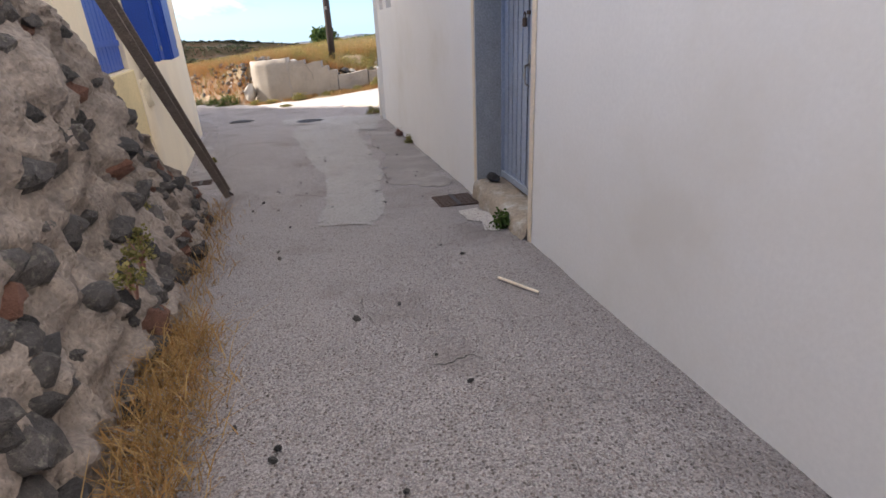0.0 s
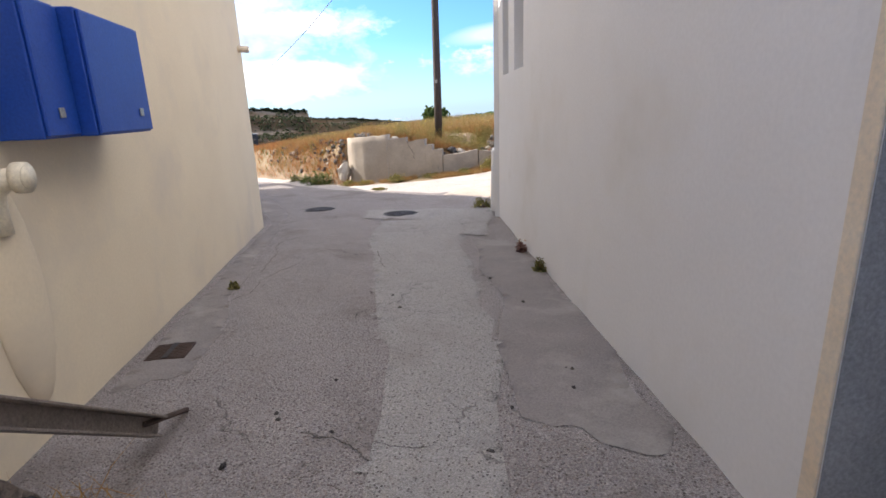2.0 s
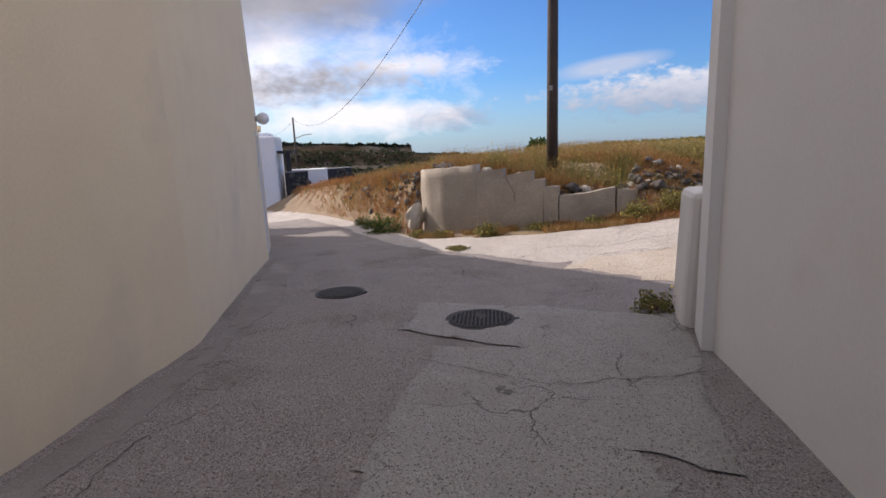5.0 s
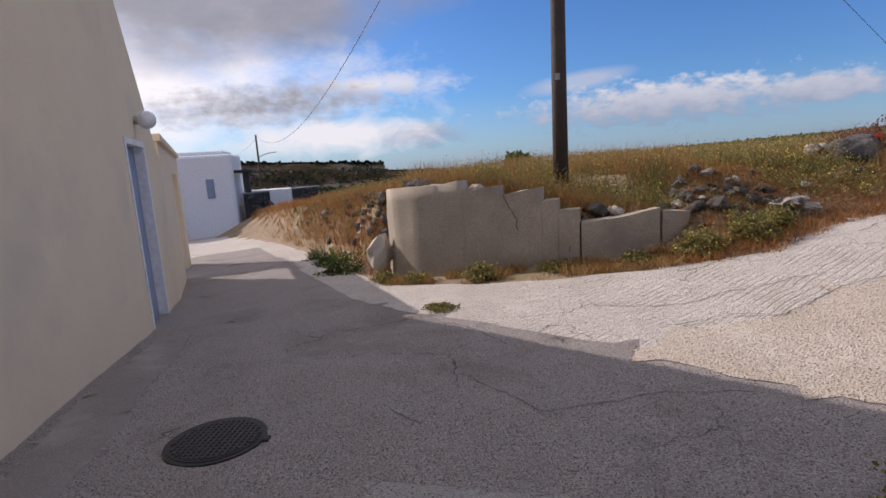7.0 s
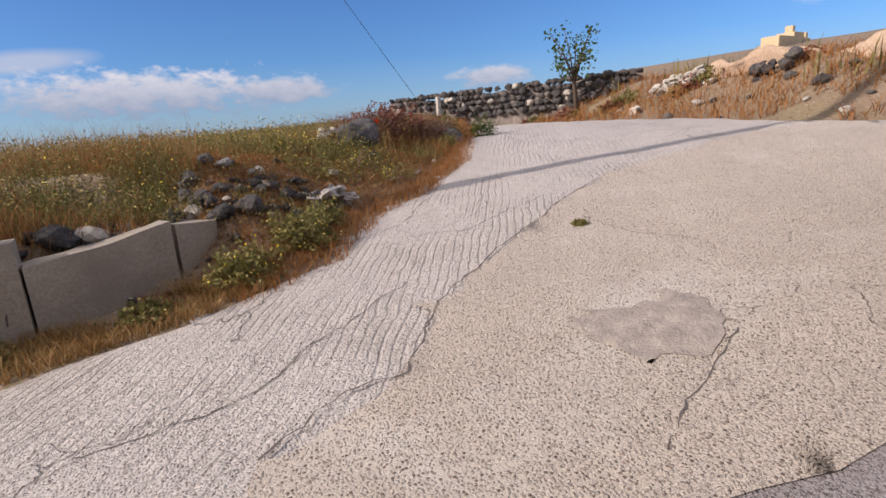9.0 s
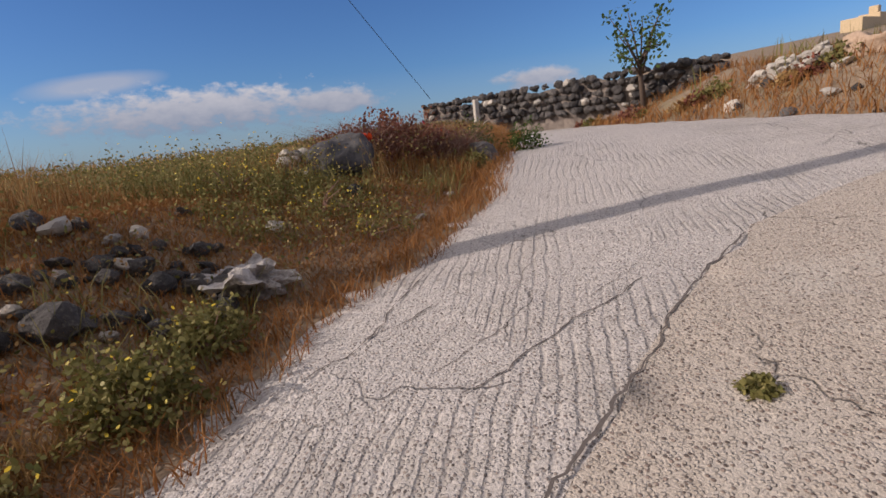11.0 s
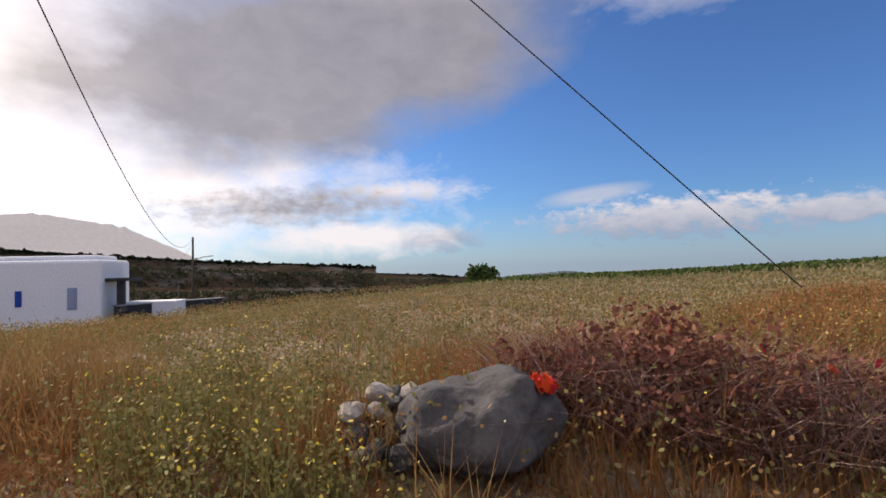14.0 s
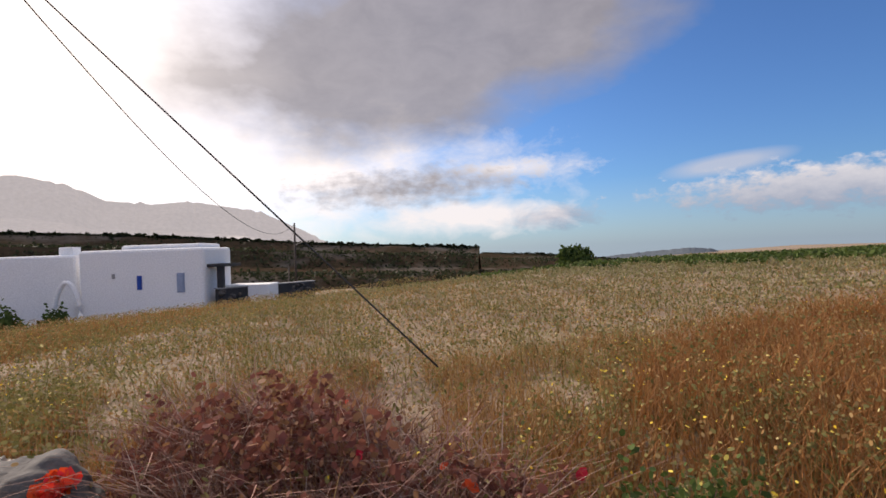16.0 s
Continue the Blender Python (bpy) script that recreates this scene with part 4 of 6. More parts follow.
# white rubble sack heap beside the upper road
bm = bmesh.new()
bmesh.ops.create_icosphere(bm, subdivisions=4, radius=0.5)
for v in bm.verts:
    n = noise.turbulence(v.co * 3.0, 4, False)
    v.co = Vector((v.co.x * 0.6, v.co.y * 0.75, v.co.z * 0.26)) * (0.65 + 0.6 * n) + Vector((0, 0, 0.05 * noise.noise(v.co * 7)))
sack = thing("rubble_sack", bm, material("crumpled_white_sheet", (0.5, 0.47, 0.44), (0.12, 0.095, 0.08), 9.0, 0.7, 0.9, 40, 0.3), "crumpled torn white plastic sheet with rubble on the bank", "rubble", smooth=False)
sack.matrix_world = Matrix.Translation((-0.62, 19.3, land(-0.62, 19.3) + 0.06)) @ Matrix.Rotation(0.7, 4, "Z")

# ---- stone embankment by the lane ----
FA, FB = Vector((-0.35, -0.4)), Vector((-2.15, 4.85))
em, elen = wall_frame(FA - (FB - FA).normalized() * 4.0, FB)


def bank_out(u, v):
    """How far the face stands back at height v (0 to 1) and its top height, u along from the south."""
    top = 2.5 if u < elen - 2.6 else 2.5 * max(0.0, (elen - u) / 2.6) ** 0.75
    return top


bm = bmesh.new()
NU, NV = 300, 70
vv = []
for i in range(NU + 1):
    u = elen * i / NU + 0.0
    top = bank_out(u, 1)
    row = []
    for j in range(NV + 1):
        v = j / NV
        z = v * top
        q = Vector((u, z, 0))
        out = -0.42 * (z / 2.5) ** 0.8 - 0.03 + 0.13 * noise.noise(q * 1.6) + 0.09 * noise.noise(q * 4.5) + 0.06 * noise.noise(q * 10) + 0.03 * noise.noise(q * 22)
        if j == NV:
            out -= 0.5
        row.append(bm.verts.new((u, out, z - 0.3 + (0.1 * noise.noise(q * 2.0) if j else 0) - 0.05 * u / elen)))
    vv.append(row)
for i in range(NU):
    for j in range(NV):
        bm.faces.new((vv[i][j], vv[i + 1][j], vv[i + 1][j + 1], vv[i][j + 1]))
bank = thing("stone_wall", bm, M_MORTAR, "old rough rubble wall of lava stones in crumbling mortar", "stone wall", kind="structure", smooth=True)
bank.matrix_world = em
rnd = random.Random(21)
for i in range(295):
    u = elen - rnd.random() ** 1.2 * 5.0
    top = bank_out(u, 1)
    z = rnd.random() * max(0.05, top - 0.1)
    q = Vector((u, z, 0))
    s = rnd.uniform(0.1, 0.3) * (0.7 if u > elen - 0.8 else 1)
    out = -0.42 * (z / 2.5) ** 0.8 - 0.03 + 0.13 * noise.noise(q * 1.6) + 0.09 * noise.noise(q * 4.5) - s * 0.24
    p = em @ Vector((u, out, z - 0.3 - 0.05 * u / elen))
    ob = put_stone(bank, p.x, p.y, p.z, s, rnd, REDS if rnd.random() < 0.1 else STONES)
    ob.matrix_parent_inverse = em.inverted()

# leaning beam
beam = base("leaning_beam", Matrix(), "weathered grey channel beam leaning on the rubble wall", "beam")
ft, tp = Vector((-2.22, 5.35, -0.2)), Vector((-1.55, 2.85, 1.7))
dirv = (tp - ft)
bmx = Matrix.Translation(ft) @ dirv.to_track_quat("X", "Z").to_matrix().to_4x4()
part("web", boxes(((0, -0.01, -0.04), (dirv.length + 0.1, 0.01, 0.04)), m=bmx, bevel=0.003), M_WOOD, beam)
part("flange", boxes(((0.02, -0.01, 0.041), (dirv.length + 0.08, 0.06, 0.052)), m=bmx, bevel=0.003), M_WOOD, beam)
part("flange", boxes(((0.05, -0.01, -0.052), (dirv.length + 0.05, 0.06, -0.041)), m=bmx, bevel=0.003), M_WOOD, beam)
bm = bmesh.new()
tube(bm, [ft + Vector((0.05, -0.12, 0.1)), ft + Vector((-0.05, 0.28, -0.08))], 0.015, 6)
part("rod", bm, M_RUST, beam, "thin rusty rod")

# ---- pole and cables ----
pole = base("utility_pole", Matrix.Translation((-3.74, 20.0, 0.2)), "tall dark wooden utility pole standing in the field", "utility pole")
bm = bmesh.new()
tube(bm, [(0, 0, -0.3), (0.01, 0, 2), (0.03, 0, 5), (0.05, 0, 8.2)], [0.13, 0.12, 0.105, 0.09], 16)
part("shaft", bm, M_POLE, pole, smooth=True)
part("tag", boxes(((-0.04, -0.128, 1.9), (0.04, -0.12, 2.0))), M_STEEL, pole, "small metal number plate")


def cable(name, a, b, sag, r, label, group="overhead cables"):
    a, b = Vector(a), Vector(b)
    bm = bmesh.new()
    tube(bm, [a.lerp(b, i / 24) - Vector((0, 0, sag * 4 * (i / 24) * (1 - i / 24))) for i in range(25)], r, 5)
    return thing(name, bm, M_CABLE, label, "cable", group, smooth=True)


cable("cable", (-3.7, 20, 8.0), (-39.2, 56.4, 4.9), 3.0, 0.014, "black overhead cable between the poles")
cable("guy_wire", (-3.72, 19.85, 7.3), (2.3, 22.26, 1.3), 0.0, 0.004, "steel guy wire running from the pole into the bush")
cable("cable", (-39.2, 56.4, 4.6), (-52, 66, 3.2), 0.4, 0.012, "black overhead cable between the poles")
for x, y, h, arm in ((-39.2, 56.4, 7.6, True), (-52, 66, 6.0, False)):
    g = land(x, y)
    p = base("utility_pole", Matrix.Translation((x, y, g)), "distant wooden utility pole with a street light" if arm else "distant wooden utility pole", "utility pole", "distant poles")
    bm = bmesh.new()
    tube(bm, [(0, 0, -0.3), (0, 0, 4.9 - g + 0.1 if arm else 5.3)], [0.13, 0.09], 10)
    part("shaft", bm, M_POLE, p, smooth=True)
    if arm:
        bm = bmesh.new()
        zt = 4.9 - g - 2.2
        tube(bm, [(0, 0, zt), (0.8, 0.5, zt + 0.35), (1.6, 1.0, zt + 0.45)], 0.05, 6)
        part("lamp_arm", bm, M_STEEL, p)

# ---- far houses, walls and hills ----
wd = Vector((-8, -5, 0)).normalized()
wn = Vector((-wd.y, wd.x, 0))
hm = Matrix((wd, wn * -1, Vector((0, 0, 1)))).transposed().to_4x4()
if hm.determinant() < 0:
    hm = Matrix((wd, wn, Vector((0, 0, 1)))).transposed().to_4x4()
hm = Matrix.Translation((-27.6, 39.3, 0)) @ hm
side = 1 if (hm.to_3x3() @ Vector((0, 1, 0))).dot(Vector((33, -20, 0))) > 0 else -1
house = base("house", hm, "whitewashed cubic house with small shuttered windows", "house")
bm = boxes(((0, -side * 4.0, -5), (8.2, 0, 2.4)) if side > 0 else ((0, 0, -5), (8.2, 4.0, 2.4)), bevel=0.18)
part("wall", bm, M_LIME, house)
bm = boxes(((0.5, -side * 3.5 if side > 0 else 0.6, 2.3), (5.8, -side * 0.6 if side > 0 else 3.5, 2.68)), bevel=0.17)
part("roof_vault", bm, M_LIME, house)
for u, z0, w, h, mat in ((1.5, -0.45, 0.5, 1.25, M_SLATE), (4.2, -0.2, 0.32, 0.9, M_BLUE), (5.9, 0.55, 0.2, 0.3, M_SHUT)):
    y0, y1 = (0.0, 0.05) if side > 0 else (-0.05, 0.0)
    wnd = part("window", boxes(((u - w / 2, y0, z0), (u + w / 2, y1, z0 + h)), bevel=0.01), mat, house, "shuttered window")
    y0, y1 = (0.05, 0.08) if side > 0 else (-0.08, -0.05)
    part("pane", boxes(((u - w * 0.3, y0, z0 + 0.1), (u + w * 0.3, y1, z0 + h - 0.1))), mat, wnd)
bm = boxes(((9.6, -side * 7 if side > 0 else 1.6, -5), (24, -side * 1.6 if side > 0 else 7, 2.2)), bevel=0.18)
part("wing", bm, M_LIME, house, "lower white wing")
bm = boxes(((10.4, -3.2 if side > 0 else 2.4, 2.2), (11.4, -2.4 if side > 0 else 3.2, 2.75)), bevel=0.05)
part("chimney", bm, M_LIME, house)
bm = bmesh.new()
tube(bm, [(8.9 + 0.9 * math.cos(a), side * 0.15, -2.4 + 2.8 * math.sin(a)) for a in np.linspace(0, math.pi, 14)], 0.16, 8)
part("arch", bm, M_LIME, house)

yard = base("yard_wall", Matrix(), "dark lava-stone yard wall with a pale coping", "wall", kind="structure")
ya, yb = Vector((-27.2, 40.0, 0)), Vector((-26.4, 47.4, 0))
ym, yl = wall_frame(ya, yb)
part("wall", boxes(((0, -0.4, -5), (yl, 0, -0.35)), m=ym), M_BLACKWALL, yard)
part("coping", boxes(((-0.05, -0.5, -0.345), (yl + 0.05, 0.04, -0.27)), m=ym, bevel=0.02), M_RAW, yard)
rnd = random.Random(3)
for i in range(160):
    u, z = rnd.random() * yl, -3.4 + rnd.random() * 2.95
    p = ym @ Vector((u, 0.02, z))
    put_stone(yard, p.x, p.y, p.z, rnd.uniform(0.25, 0.5), rnd)
porch = base("porch", hm, "white terrace block with a dark post beside the house", "porch")
part("block", boxes(((-3.4, -4, -3), (-0.3, -2, -0.2)) if side > 0 else ((-3.4, 2, -3), (-0.3, 4, -0.2)), bevel=0.05), M_LIME, porch)
part("post", boxes(((-0.9, -1.0, -3), (-0.55, -0.6, 1.1)) if side > 0 else ((-0.9, 0.6, -3), (-0.55, 1.0, 1.1))), M_BLACKWALL, porch)
part("slab", boxes(((-1.1, -3, 1.1), (0.0, -0.4, 1.3)) if side > 0 else ((-1.1, 0.4, 1.1), (0.0, 3, 1.3)), bevel=0.02), M_BLACKWALL, porch)


def far_ridge(name, az0, az1, dist, tops, foot, depth, mat, label, steps=90, jag=0.0, lift=1.5, seed=0.0, kind="structure"):
    """A ridge seen from afar: its top line given as (bearing, elevation), rising in terraces."""
    bm = bmesh.new()
    rows = []
    azs = np.linspace(az0, az1, steps)
    els = np.interp(azs, [t[0] for t in tops], [t[1] for t in tops])
    for a, e in zip(azs, els):
        ra = radians(a)
        out = []
        top = lift + dist * math.tan(radians(e))
        for k in range(9):
            f = k / 8
            d = dist - depth * (1 - f) + depth * 0.05 * noise.noise(Vector((a * 0.3, f * 3, seed)))
            h = foot + (top - foot) * (f + 0.07 * math.sin(f * 19)) if k < 8 else top + jag * noise.noise(Vector((a * 2.0, 1.0, seed)))
            out.append(bm.verts.new((2 + d * math.sin(ra), 20 + d * math.cos(ra), h)))
        d = dist + depth * 1.2
        out.append(bm.verts.new((2 + d * math.sin(ra), 20 + d * math.cos(ra), foot)))
        rows.append(out)
    for r0, r1 in zip(rows, rows[1:]):
        for k in range(len(r0) - 1):
            bm.faces.new((r0[k], r1[k], r1[k + 1], r0[k + 1]))
    return thing(name, bm, mat, label, "hill", kind=kind)


far_ridge("hillside", -84, -29.3, 140, [(-84, 3.0), (-62, 2.2), (-50, 1.3), (-44, 0.9), (-29.3, 0.15)], -9, 60, M_RIDGE, "dark terraced hillside with low vines", 110, 0.12)
far_ridge("hillside", -36, -14.0, 230, [(-36, -0.2), (-22, -0.9), (-14, -1.7)], -12, 90, M_RIDGE, "dark low slope behind the field", 60, 0.15, seed=3)
far_ridge("mountain", -100, -45.5, 1500, [(-100, 5), (-84, 6.0), (-78, 6.6), (-73.7, 7.6), (-70, 6.9), (-67, 5.5), (-63, 5.3), (-60.0, 5.6), (-53.4, 4.6), (-48, 2.0), (-45.5, 0.5)], -60, 500, M_MOUNT, "bare mountain far away, its haze a faint grey glow", 120, 6, seed=8)
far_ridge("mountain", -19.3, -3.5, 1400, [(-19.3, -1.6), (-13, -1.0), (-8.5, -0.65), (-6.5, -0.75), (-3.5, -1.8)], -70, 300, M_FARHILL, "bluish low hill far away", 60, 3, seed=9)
# ---- vegetation ----
rng = np.random.default_rng(7)


def blades(name, x, y, z, h, mat, width=0.006, lean=0.35, label="", category="grass", kind="stuff", curl=1.0):
    """Stems and blades in one mesh: each a thin bent strip."""
    n = len(x)
    a = rng.uniform(0, 2 * np.pi, n)
    ln_ = rng.uniform(0.05, 1, n) * lean * h
    dx, dy = np.cos(a), np.sin(a)
    f = rng.uniform(0, 2 * np.pi, n)
    wx, wy = np.cos(f) * width, np.sin(f) * width
    w = np.asarray(width)
    base_ = np.stack([x, y, z - 0.03], -1)
    side_ = np.stack([wx, wy, np.zeros(n)], -1)
    mid_ = base_ + np.stack([dx * ln_ * 0.35, dy * ln_ * 0.35, h * 0.55], -1)
    tip = base_ + np.stack([dx * ln_, dy * ln_, h * (1 - 0.15 * curl * rng.random(n))], -1)
    co = np.stack([base_ - side_, base_ + side_, mid_ + side_ * 0.8, mid_ - side_ * 0.8, tip], 1).reshape(-1, 3)
    i = np.arange(n)[:, None] * 5
    quads, tris = i + np.array([[0, 1, 2, 3]]), i + np.array([[3, 2, 4]])
    me = bpy.data.meshes.new(name)
    me.vertices.add(n * 5)
    me.vertices.foreach_set("co", co.ravel())
    me.loops.add(n * 7)
    me.loops.foreach_set("vertex_index", np.concatenate([quads, tris], 1).ravel())
    me.polygons.add(n * 2)
    start = (np.arange(n)[:, None] * 7 + np.array([[0, 4]])).ravel()
    me.polygons.foreach_set("loop_start", start)
    me.update(calc_edges=True)
    me.validate()
    me.materials.append(mat)
    return tagged(new(name, me), label, category, kind=kind)


def discs(name, c, r, nrm, mat, label="", category="flower", parent=None, kind="stuff", sides=6):
    """Small petals or leaves: flat rounded pieces in one mesh, facing nrm."""
    n = len(c)
    nrm = nrm / np.linalg.norm(nrm, axis=1, keepdims=True)
    t = np.cross(nrm, rng.normal(size=(n, 3)))
    t /= np.linalg.norm(t, axis=1, keepdims=True)
    b = np.cross(nrm, t)
    k = np.arange(sides) * 2 * np.pi / sides
    r = np.broadcast_to(np.asarray(r), (n,))
    co = c[:, None] + r[:, None, None] * (np.cos(k)[None, :, None] * t[:, None] + 0.62 * np.sin(k)[None, :, None] * b[:, None])
    me = bpy.data.meshes.new(name)
    me.vertices.add(n * sides)
    me.vertices.foreach_set("co", co.ravel())
    me.loops.add(n * sides)
    me.loops.foreach_set("vertex_index", np.arange(n * sides))
    me.polygons.add(n)
    me.polygons.foreach_set("loop_start", np.arange(n) * sides)
    me.update(calc_edges=True)
    me.validate()
    me.materials.append(mat)
    ob = new(name, me)
    if parent:
        ob.parent = parent
        return tagged(ob, label)
    return tagged(ob, label, category, kind=kind)


def scatter(n, x0, x1, y0, y1, ok):
    x, y = rng.uniform(x0, x1, n), rng.uniform(y0, y1, n)
    k = ok(x, y)
    return x[k], y[k]


def clumps(x, y, s, lo, seed=0.0):
    return wave(x, y, s, seed) + 0.6 * wave(x, y, s * 2.7, seed + 2) > lo


def in_field(x, y):
    return signed(FIELD, x, y)


# near bank: rust grass, straw and weeds
x, y = scatter(300000, -13, 9, 17.5, 33, lambda x, y: (in_field(x, y) > 0.25) & (rng.random(len(x)) < np.where(in_field(x, y) > 4.3 + wave(x, y, 0.8), 0.1, 1.0) * 22 / (8 + (y - 17) ** 2 * 0.25)) & clumps(x, y, 1.3, -0.35) & ~((y < 18.55) & (x < -2)))
bare = ((x > -2.4) & (x < 1.8) & (y < 20.9 + 0.2 * x))
h = np.where(bare, 0.12, np.where(in_field(x, y) > 4.3, 0.16, 0.34)) * rng.uniform(0.5, 1.25, len(x)) * (0.8 + 0.35 * wave(x, y, 0.9, 4))
rust = wave(x, y, 0.6, 1) + 0.5 * rng.normal(size=len(x)) > 0.0
for pick, mat, nm, lab in ((rust, M_RUSTGRASS, "rust_grass", "rust-coloured dry grass on the raised field"), (~rust, M_STRAW, "straw_grass", "dry golden grass on the raised field")):
    blades(nm, x[pick], y[pick], zland(x[pick], y[pick]), h[pick], mat, 0.0042, 0.75, lab)
x, y = scatter(70000, -13, 9, 18.0, 30, lambda x, y: (in_field(x, y) > 0.3) & clumps(x, y, 0.8, 0.25, 5) & (rng.random(len(x)) < 14 / (6 + (y - 17) ** 2 * 0.25)) & ~((y < 18.6) & (x < -2)))
blades("green_weeds", x, y, zland(x, y), rng.uniform(0.1, 0.38, len(x)), M_OLIVE, 0.004, 0.9, "olive green weeds among the dry grass")
x, y = scatter(60000, -2.6, 2.8, 18.0, 21.4, lambda x, y: in_field(x, y) > 0.12)
blades("matted_grass", x, y, zland(x, y) + 0.01, rng.uniform(0.03, 0.11, len(x)), M_RUSTGRASS, 0.0035, 2.0, "matted dry brown grass covering the bank")
x, y = scatter(90000, -34, -6.5, 18, 45, lambda x, y: (in_field(x, y) > 0.05) & (in_field(x, y) < 5) & clumps(x, y, 1.2, -0.7))
blades("verge_grass", x, y, zland(x, y), rng.uniform(0.12, 0.45, len(x)), M_RUSTGRASS, 0.009, 0.9, "rust-coloured grass above the lower road")
x, y = scatter(30000, -34, -6.5, 18, 45, lambda x, y: (in_field(x, y) > 0.02) & (in_field(x, y) < 0.8) & clumps(x, y, 1.2, 0.0, 3))
blades("verge_weeds", x, y, zland(x, y), rng.uniform(0.1, 0.4, len(x)), M_GREEN, 0.01, 0.8, "green weeds along the lower road")
x, y = scatter(120000, -2.0, 9.0, 17.4, 30, lambda x, y: (np.abs(in_field(x, y) - 0.05) < 0.17 + 0.08 * wave(x, y, 3.0)))
blades("edge_grass", x, y, np.maximum(zland(x, y), zroad(x, y)), rng.uniform(0.05, 0.22, len(x)), M_RUSTGRASS, 0.0035, 1.4, "dry grass hanging over the edge of the upper road")
# seed heads, leaves and small blossoms over the grass
x, y = scatter(150000, -13, 9, 18.3, 34, lambda x, y: (in_field(x, y) > 0.5) & (rng.random(len(x)) < 22 / (8 + (y - 17) ** 2 * 0.2)) & ~((y < 18.7) & (x < -2)))
br = ((x > -2.2) & (x < 1.8) & (y < 20.9 + 0.2 * x))
c = np.stack([x, y, zland(x, y) + rng.uniform(0.02, 1, len(x)) * np.where(br, 0.14, 0.42)], -1)
k = rng.random(len(x))
discs("seed_heads", c[k < 0.5], 0.014, rng.normal(size=((k < 0.5).sum(), 3)), M_STRAW, "straw seed heads over the dry grass", "grass")
discs("weed_leaves", c[(k > 0.5) & (k < 0.9)], 0.016, rng.normal(size=(((k > 0.5) & (k < 0.9)).sum(), 3)), M_OLIVE, "small olive weed leaves in the grass", "leaves")
yl_ = (k > 0.95) & (wave(x, y, 0.9, 7) > 0)
discs("field_daisies", c[yl_] + np.array([0, 0, 0.05]), 0.008, rng.normal(size=(yl_.sum(), 3)) * 0.5 + np.array([0, -0.4, 1]), M_YELLOW, "yellow daisies scattered in the grass", "flowers")
x, y = scatter(16000, -6.5, -1.2, 17.65, 18.35, lambda x, y: (in_field(x, y) > 0.02) & clumps(x, y, 2.0, -0.1, 4))
blades("wall_foot_grass", x, y, zland(x, y), rng.uniform(0.04, 0.2, len(x)), M_STRAW, 0.004, 1.2, "dry grass along the foot of the curved wall")
# far field
x, y = scatter(300000, -45, 30, 23, 95, lambda x, y: (in_field(x, y) > 0.8) & (rng.random(len(x)) < np.clip(34 / (y - 12), 0.25, 1)) & ((y > 28) | (in_field(x, y) > 3.5)))
g = wave(x, y, 0.13, 2) + 0.6 * rng.normal(size=len(x)) > -0.75
dist_ = np.hypot(x - 2, y - 20)
hh = rng.uniform(0.06, 0.2, len(x))
for pick, mat, nm, lab in ((g, M_FIELD, "field_weeds", "low green and straw weeds across the field"), (~g, M_STRAW, "field_grass", "dry straw across the field")):
    blades(nm, x[pick], y[pick], zland(x[pick], y[pick]), hh[pick], mat, 0.008 + 0.0007 * dist_[pick], 1.2, lab)
x, y = scatter(130000, -40, 24, 25, 80, lambda x, y: (in_field(x, y) > 3.5) & (rng.random(len(x)) < np.clip(20 / (y - 10), 0.2, 1)) & clumps(x, y, 0.9, -0.3, 9))
dd = np.hypot(x - 2, y - 20)
discs("field_leaves", np.stack([x, y, zland(x, y) + rng.uniform(0.03, 0.22, len(x))], -1), 0.02 + 0.0016 * dd, rng.normal(size=(len(x), 3)), M_FIELD, "low olive weeds spread over the field", "weeds")
x, y = scatter(40000, -30, 24, 44, 62, lambda x, y: (in_field(x, y) > 1) & clumps(x, y, 0.5, 0.0, 2))
discs("vines", np.stack([x, y, zland(x, y) + rng.uniform(0.05, 0.35, len(x))], -1), 0.1, rng.normal(size=(len(x), 3)), M_GREEN, "low green vines along the far edge of the field", "vines")
# tall stems at the crest
x, y = scatter(20000, -7, 2, 18.8, 22, lambda x, y: clumps(x, y, 1.1, 0.35, 8) & (in_field(x, y) > 0.9) & ~((x > -1.8) & (y < 20.6)))
blades("tall_stems", x, y, zland(x, y), rng.uniform(0.3, 0.7, len(x)), M_STRAW, 0.003, 0.6, "tall branching weeds along the crest of the bank")
